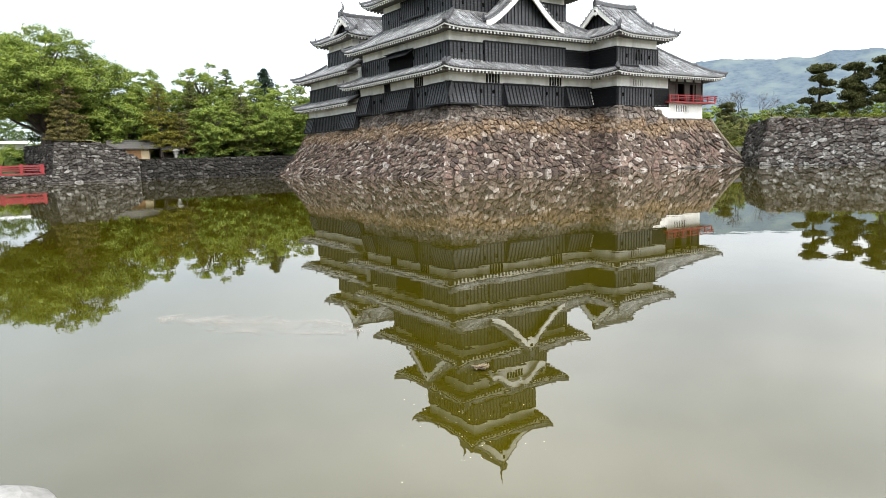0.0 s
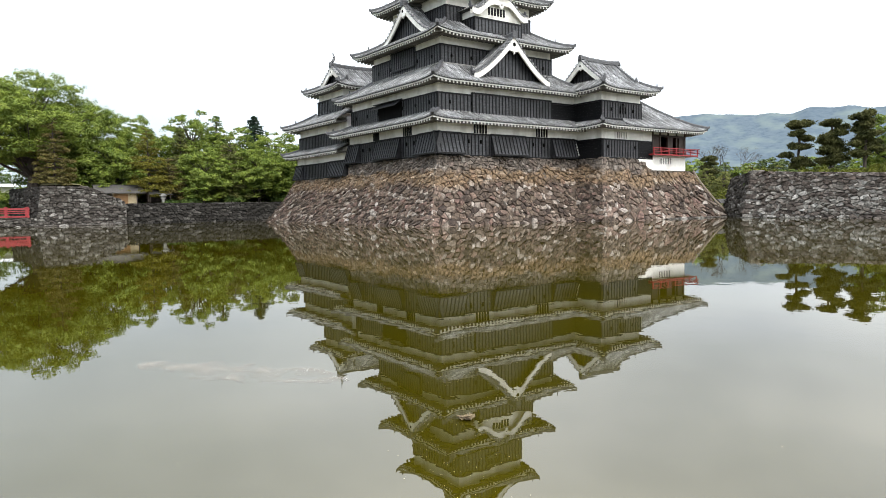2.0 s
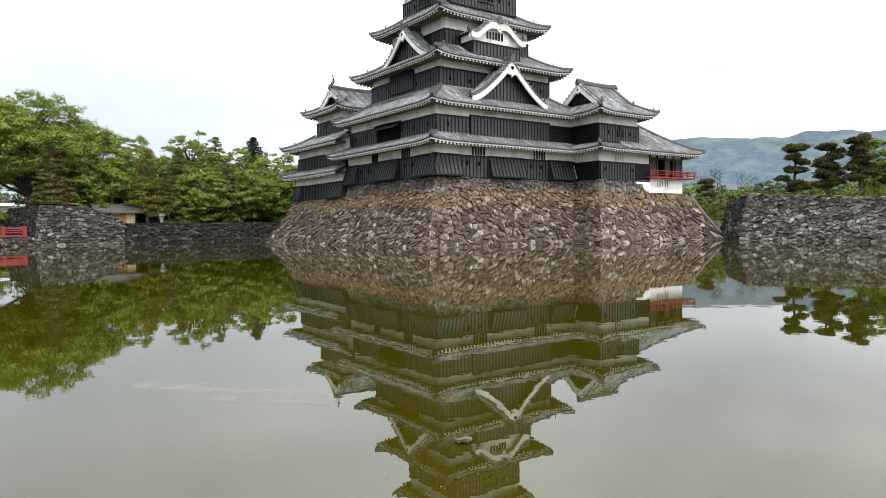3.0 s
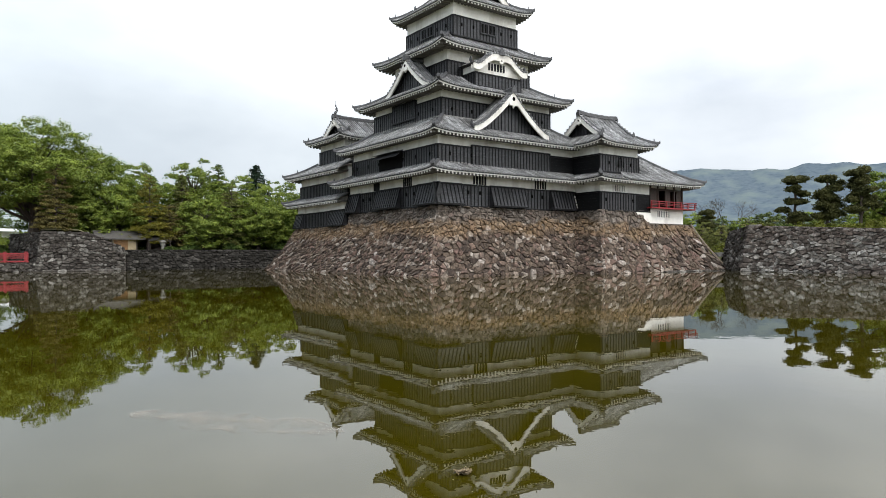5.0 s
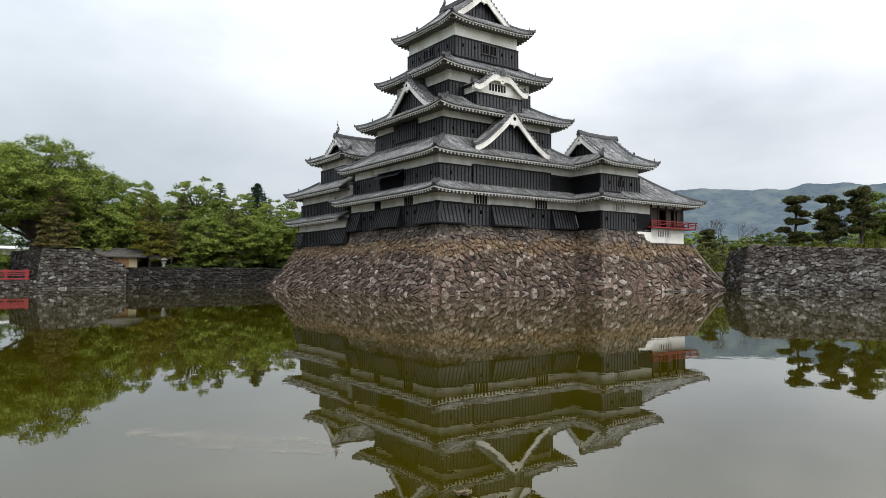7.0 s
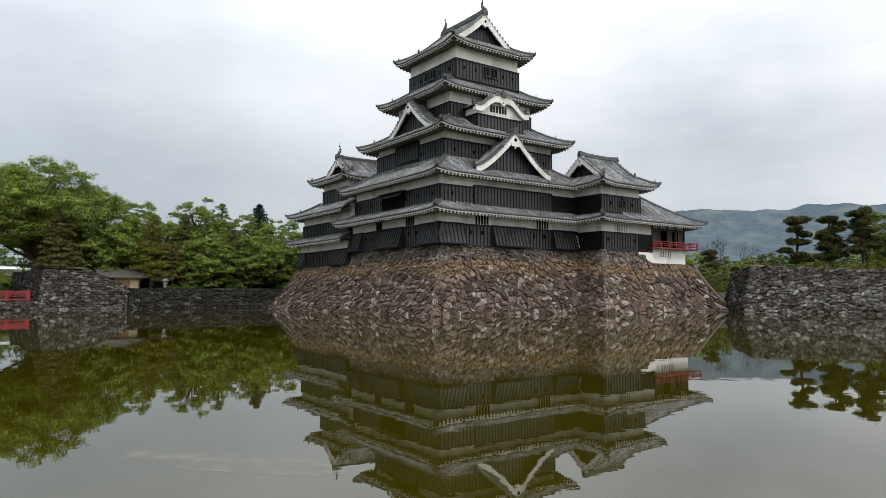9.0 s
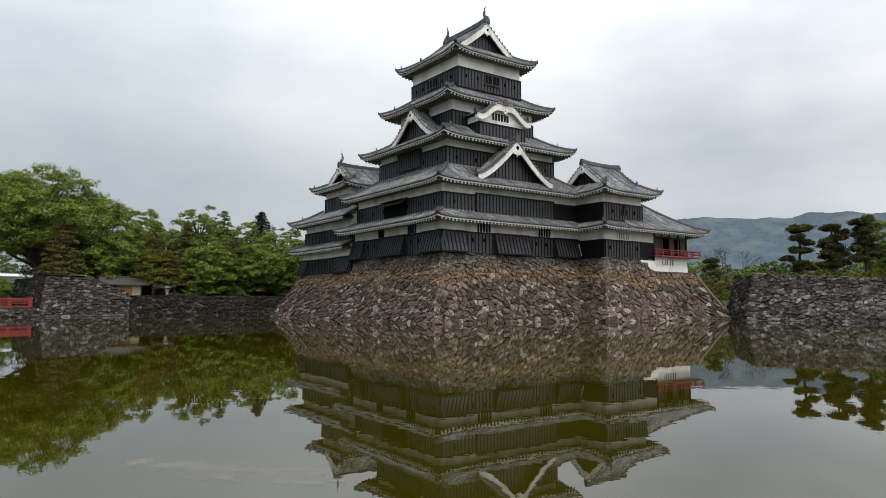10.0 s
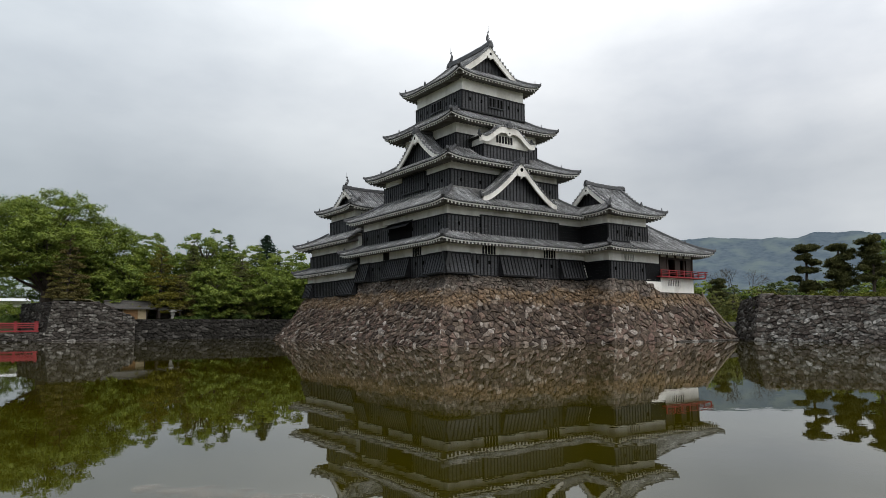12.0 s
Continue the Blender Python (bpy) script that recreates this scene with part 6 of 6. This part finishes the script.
for i, (x, y, h, r) in enumerate(((40, -2.5, 4.6, 1.9), (40, -5.5, 4.3, 1.9), (41, -8.5, 4.6, 2.0), (42, -11.0, 4.4, 2.0), (42, -14.0, 4.4, 2.0), (47, 1.5, 5.2, 2.2), (47, -1.5, 5.0, 2.2), (48, -5.0, 5.4, 2.3), (48, -8.5, 5.2, 2.3), (46, -12.0, 5.2, 2.3))):
    layered((x, y, 1.5), h * 0.95, r, OLIVE if i % 3 else DUSK, 330 + i, "low olive-green layered pine in the courtyard", 0.05, 8, 0.1, 0.8)
for i, (x, y, h, r) in enumerate(((54, 9.0, 7.2, 3.2), (56, 4.5, 6.4, 3.0), (57, 0.5, 6.6, 3.0), (57, -3.6, 7.0, 3.0), (58, -7.5, 7.0, 3.2), (58, -12.0, 6.6, 3.2), (58, -17.0, 7.0, 3.4), (58, -22.0, 7.2, 3.4), (60, -28.0, 7.6, 3.6), (62, -34.0, 8.0, 3.6), (64, -40.0, 8.0, 3.8))):
    broadleaf((x, y, 1.5), h, r, PALE if i % 2 else LEAF, 350 + i, "green broadleaf tree in the courtyard", 3000, 0.05, leaf=0.15)
cloud_pine((50, 3.0, 1.5), 7.2, 1.0, 370, TALL, "small dark green pine in the courtyard")
bare_tree((54, 3.2, 1.5), 11.0, 371)
for i, (x, y, r, h) in enumerate(((31.2, -10.7, 1.35, 1.7), (31.0, -9.7, 1.0, 1.0), (33.5, -12.6, 1.5, 1.3), (31.5, -14.2, 1.1, 0.9), (35.5, -14.6, 1.5, 1.1), (34, -16.5, 1.4, 1.0), (37, -17.5, 1.5, 1.3))):
    shrub((x, y, 1.5), r, h, SHRUB, 450 + i, "rounded clipped yellow-green shrub", 1200, 0.1)


# ---- small structures ----
def red_bridge():
    k = thing("wooden_bridge", (-47.0, 36.6, 0.0), "red lacquered wooden footbridge over the moat", "bridge")
    b = Build()
    b.box(-62.0, -36.9, 35.4, 37.8, 1.12, 1.30)
    part("deck", b, RED, k)
    for y in (35.45, 37.75):
        for z, w in ((1.62, 0.05), (1.86, 0.06), (2.12, 0.09)):
            b = Build()
            b.box(-62.0, -36.9, y - w, y + w, z - w, z + w)
            part("rail", b, RED, k)
        for i in range(12):
            x = -37.1 - 2.1 * i
            b = Build()
            b.box(x - 0.1, x + 0.1, y - 0.1, y + 0.1, 1.1, 2.28)
            b.box(x - 0.13, x + 0.13, y - 0.13, y + 0.13, 2.28, 2.36)
            part("rail_post", b, RED, k)
    for i in range(6):
        x = -38.6 - 4.2 * i
        for y in (35.7, 37.5):
            b = Build()
            b.tube([(x, y, -1.4), (x, y, 1.15)], [0.16, 0.15], 8)
            part("support_post", b, BROWN, k, "dark wooden pile")


def tea_hut():
    k = thing("garden_hut", (-26.7, 38.6, 2.3), "long low hut with a plank roof and clay walls", "hut")
    b = Build()
    b.box(-27.6, -24.6, 38.0, 40.0, 2.3, 4.0)
    part("wall", b, CREAM, k, "cream clay-plastered wall")
    b = Build()
    b.box(-27.4, -25.7, 37.95, 37.99, 2.35, 3.85)
    part("sliding_door", b, OAK, k, "orange-brown wooden sliding door")
    for x in (-29.2, -27.6, -24.6, -23.2):
        b = Build()
        b.box(x - 0.07, x + 0.07, 37.92, 38.06, 2.3, 4.05)
        part("post", b, BROWN, k)
    b = Build()
    b.hexa([(-29.8, 37.3, 3.92), (-23.6, 37.3, 3.92), (-23.9, 39.3, 4.85), (-29.5, 39.3, 4.85)], [(-29.8, 37.3, 4.04), (-23.6, 37.3, 4.04), (-23.9, 39.3, 4.97), (-29.5, 39.3, 4.97)])
    b.hexa([(-29.5, 39.3, 4.85), (-23.9, 39.3, 4.85), (-23.6, 41.2, 3.95), (-29.8, 41.2, 3.95)], [(-29.5, 39.3, 4.97), (-23.9, 39.3, 4.97), (-23.6, 41.2, 4.07), (-29.8, 41.2, 4.07)])
    part("roof", b, THATCH, k, "grey weathered plank roof")
    b = Build()
    b.sweep([(-29.6, 39.3, 4.92), (-23.8, 39.3, 4.92)], 0.3, 0.18)
    part("ridge", b, THATCH, k)
    s = thing("open_shelter", (-21.6, 39.0, 2.3), "small dark open shelter beside the hut", "shelter")
    b = Build()
    b.hexa([(-23.2, 37.9, 3.75), (-20.2, 37.9, 3.75), (-20.4, 40.2, 4.3), (-23.0, 40.2, 4.3)], [(-23.2, 37.9, 3.85), (-20.2, 37.9, 3.85), (-20.4, 40.2, 4.4), (-23.0, 40.2, 4.4)])
    part("roof", b, THATCH, s)
    for x in (-23.0, -21.6, -20.4):
        b = Build()
        b.box(x - 0.06, x + 0.06, 38.0, 38.12, 2.3, 3.8)
        part("post", b, BROWN, s)
    b = Build()
    b.box(-23.0, -20.4, 40.0, 40.1, 2.3, 4.25)
    part("wall", b, BROWN, s)
    n = thing("stone_lantern", (-21.5, 37.5, 2.3), "grey stone garden lantern beside the hut", "stone lantern")
    for nm, w0, w1, z0, z1 in (("base", 0.34, 0.28, 2.3, 2.55), ("shaft", 0.17, 0.16, 2.55, 3.2), ("fire_box", 0.26, 0.26, 3.2, 3.6), ("cap", 0.46, 0.14, 3.6, 3.9)):
        b = Build()
        b.hexa([(-21.5 + sx * w0, 37.5 + sy * w0, z0) for sx, sy in ((-1, -1), (1, -1), (1, 1), (-1, 1))], [(-21.5 + sx * w1, 37.5 + sy * w1, z1) for sx, sy in ((-1, -1), (1, -1), (1, 1), (-1, 1))])
        part(nm, b, PSTONE, n)


def far_hall():
    k = thing("low_building", (-49.0, 74.0, 2.0), "low white-walled building beyond the trees", "building")
    b = Build()
    b.box(-63, -36.6, 72, 80, 2.0, 5.8)
    part("wall", b, PLASTER, k)
    b = Build()
    b.hexa([(-64, 71, 5.8), (-35.6, 71, 5.8), (-35.6, 81, 5.8), (-64, 81, 5.8)], [(-64, 75.9, 6.4), (-35.6, 75.9, 6.4), (-35.6, 76.1, 6.4), (-64, 76.1, 6.4)])
    part("roof", b, WHITE, k, "pale metal roof")
    for i in range(7):
        b = Build()
        b.box(-62 + 3.9 * i, -60.2 + 3.9 * i, 71.95, 72.0, 3.2, 4.8)
        part("window", b, DARK, k)


def sluice():
    k = thing("sluice_gate", (27.2, -13.2, 0.0), "small roofed timber sluice gate between the walls", "sluice gate")
    for x in (26.4, 27.9):
        b = Build()
        b.box(x - 0.1, x + 0.1, -13.3, -13.1, -1.35, 1.6)
        part("post", b, BROWN, k)
    b = Build()
    b.box(26.4, 27.9, -13.25, -13.18, 0.1, 1.2)
    part("gate_board", b, BROWN, k)
    b = Build()
    b.hexa([(26.0, -13.9, 1.5), (28.4, -13.9, 1.5), (28.4, -12.5, 1.5), (26.0, -12.5, 1.5)], [(26.1, -13.3, 1.98), (28.3, -13.3, 1.98), (28.3, -13.1, 1.98), (26.1, -13.1, 1.98)])
    part("roof", b, THATCH, k)


def boulder(name, at, size, seed, label, material, category="stone", group="", kind=""):
    rs = np.random.RandomState(seed)
    b = Build()
    rows, cols = 9, 14
    at = Vector(at)
    grid = []
    for i in range(rows):
        ph = math.pi * i / (rows - 1)
        row = []
        for j in range(cols + 1):
            th = 2 * math.pi * (j % cols) / cols
            d = Vector((math.sin(ph) * math.cos(th), math.sin(ph) * math.sin(th), math.cos(ph)))
            w = 1 + 0.28 * noise.noise(d * 1.4 + Vector((seed * 3.1, 0, 0))) + 0.1 * noise.noise(d * 4 + Vector((0, seed, 0)))
            row.append(at + Vector((d.x * size[0], d.y * size[1], d.z * size[2])) * w)
        grid.append(row)
    b.sheet(grid)
    ob = part(name, b, material)
    return tagged(ob, label, category, group, kind)


red_bridge()
tea_hut()
far_hall()
sluice()

# bank stones by the camera, and flat stones along the foot of the bases
boulder("bank_stone", (-43.76, -53.08, 0.0), (0.40, 0.3, 0.3), 1, "pale grey bank stone at the water's edge", PSTONE, "stone", "bank stones")
rng = random.Random(4)
for i in range(9):
    s = -4.0 + i * 1.05
    boulder("bank_stone", (-43.25 + 0.78 * s, -54.45 - 0.62 * s, 0.14), (rng.uniform(0.4, 0.55), rng.uniform(0.32, 0.45), rng.uniform(0.22, 0.3)), 10 + i, "grey bank stone at the water's edge", GSTONE, "stone", "bank stones")
for i in range(16):
    x = 14.0 + i * 0.66 + rng.uniform(-0.2, 0.2)
    boulder("foot_stone", (x, -15.35 + rng.uniform(-0.25, 0.2), 0.0), (rng.uniform(0.35, 0.75), rng.uniform(0.25, 0.4), rng.uniform(0.1, 0.2)), 40 + i, "flat pale stone at the foot of the base", CSTONE, "stone", "foot stones")
for i in range(10):
    boulder("foot_stone", (-36.1 + i * 0.85, 33.9 + rng.uniform(-0.2, 0.2), 0.02), (rng.uniform(0.4, 0.8), 0.35, rng.uniform(0.12, 0.22)), 70 + i, "flat pale stone at the foot of the bastion", CSTONE, "stone", "foot stones")
for i in range(4):
    boulder("foot_stone", (-42.2 - i * 0.6, 34.6 + 0.1 * i, 0.25), (0.5, 0.4, rng.uniform(0.3, 0.5)), 90 + i, "dark abutment stone below the bridge", MSTONE, "stone", "foot stones")

# lawn on the bastion
b = Build()
b.sheet([[(x, y, 4.84 + 0.34 * math.exp(-((y - 37.0) / 1.5) ** 2) * (1 if x < -31 else max(0.0, 1 - (x + 31) / 4.0)) - 0.47 * max(0, x + 31.6) * (1 if x > -31.6 else 0)) for x in np.linspace(-35.6, -27.4, 20)] for y in np.linspace(35.35, 40.0, 8)])
tagged(part("lawn", b, GRASS), "dry yellowish lawn on top of the bastion", "lawn", kind="structure")
b = Build()
b.sheet([[(x, y, 2.68 + 0.06 * math.sin(x * 0.7)) for x in np.linspace(-27.4, 4.0, 30)] for y in (35.15, 36.0, 37.2)])
tagged(part("path", b, GRASS), "pale strip of dry grass along the wall top", "path", kind="structure")
b = Build()
b.sheet([[(x, y, 4.70 + 0.05 * (y + 17.4) + 0.06 * math.sin(y * 2)) for y in np.linspace(-17.8, -48, 40)] for x in (22.9, 24.0, 27.0)])
tagged(part("wall_bank", b, EARTH), "grassy bank on top of the moat wall", "bank", kind="structure")

# scum and fallen petals on the water
rs = np.random.RandomState(77)
b = Build()
for i in range(130):
    if i < 24:
        r, th = rs.uniform(2.9, 9.5), radians(rs.uniform(4, 66))
    else:
        r, th = 4.0 + abs(rs.normal(0, 1.6)), radians(36.8 + rs.normal(0, 3.0))
    p = Vector((EYE[0] + r * math.sin(th), EYE[1] + r * math.cos(th), 0.004))
    s = rs.uniform(0.0025, 0.0065)
    a = rs.uniform(0, 3)
    b.poly([p + Vector((s * math.cos(a + t * math.pi / 2.5), 0.7 * s * math.sin(a + t * math.pi / 2.5), 0)) for t in range(5)])
tagged(part("petals", b, PETAL), "tiny pale petals drifting on the water", "petals", kind="stuff")
film = Build()
rows = []
for i in range(31):
    q = i / 30
    c = Vector((-41.9 + 1.6 * q, -48.1 - 2.4 * q, 0.004))
    r = (0.05 + 0.5 * math.sin(math.pi * q) ** 0.7) * (0.7 + 0.6 * noise.noise((q * 7, 0.3, 0)))
    r2 = (0.05 + 0.5 * math.sin(math.pi * q) ** 0.7) * (0.7 + 0.6 * noise.noise((q * 7, 5.3, 0)))
    rows.append([c + Vector((0.83, 0.55, 0)) * r, c, c - Vector((0.83, 0.55, 0)) * r2])
film.sheet(rows)
tagged(part("pollen_film", film, FILM), "pale drifting film of pollen on the water", "film", kind="stuff")
clump = thing("floating_clump", (-40.07, -52.31, 0.0), "curled tan clump of leaves floating on the water", "debris")
for i in range(9):
    a, r = 2.4 * i, 0.012 + 0.05 * rs.rand()
    c = Vector((-40.07 + r * math.cos(a) * 1.25, -52.31 + r * math.sin(a), 0.003))
    d, s2 = Vector((math.cos(a + 0.7), math.sin(a + 0.7), 0)), Vector((-math.sin(a + 0.7), math.cos(a + 0.7), 0))
    b = Build()
    w = rs.uniform(0.02, 0.034)
    b.sheet([[c + d * (x * w * 1.6) + s2 * (y * w * (1 - 0.7 * abs(x))) + Vector((0, 0, 0.010 * abs(x) + 0.016 * abs(y) + 0.004 * (i % 3))) for y in (-1, -0.5, 0, 0.5, 1)] for x in (-1, -0.5, 0, 0.5, 1)])
    part("leaf", b, DEADLEAF, clump)
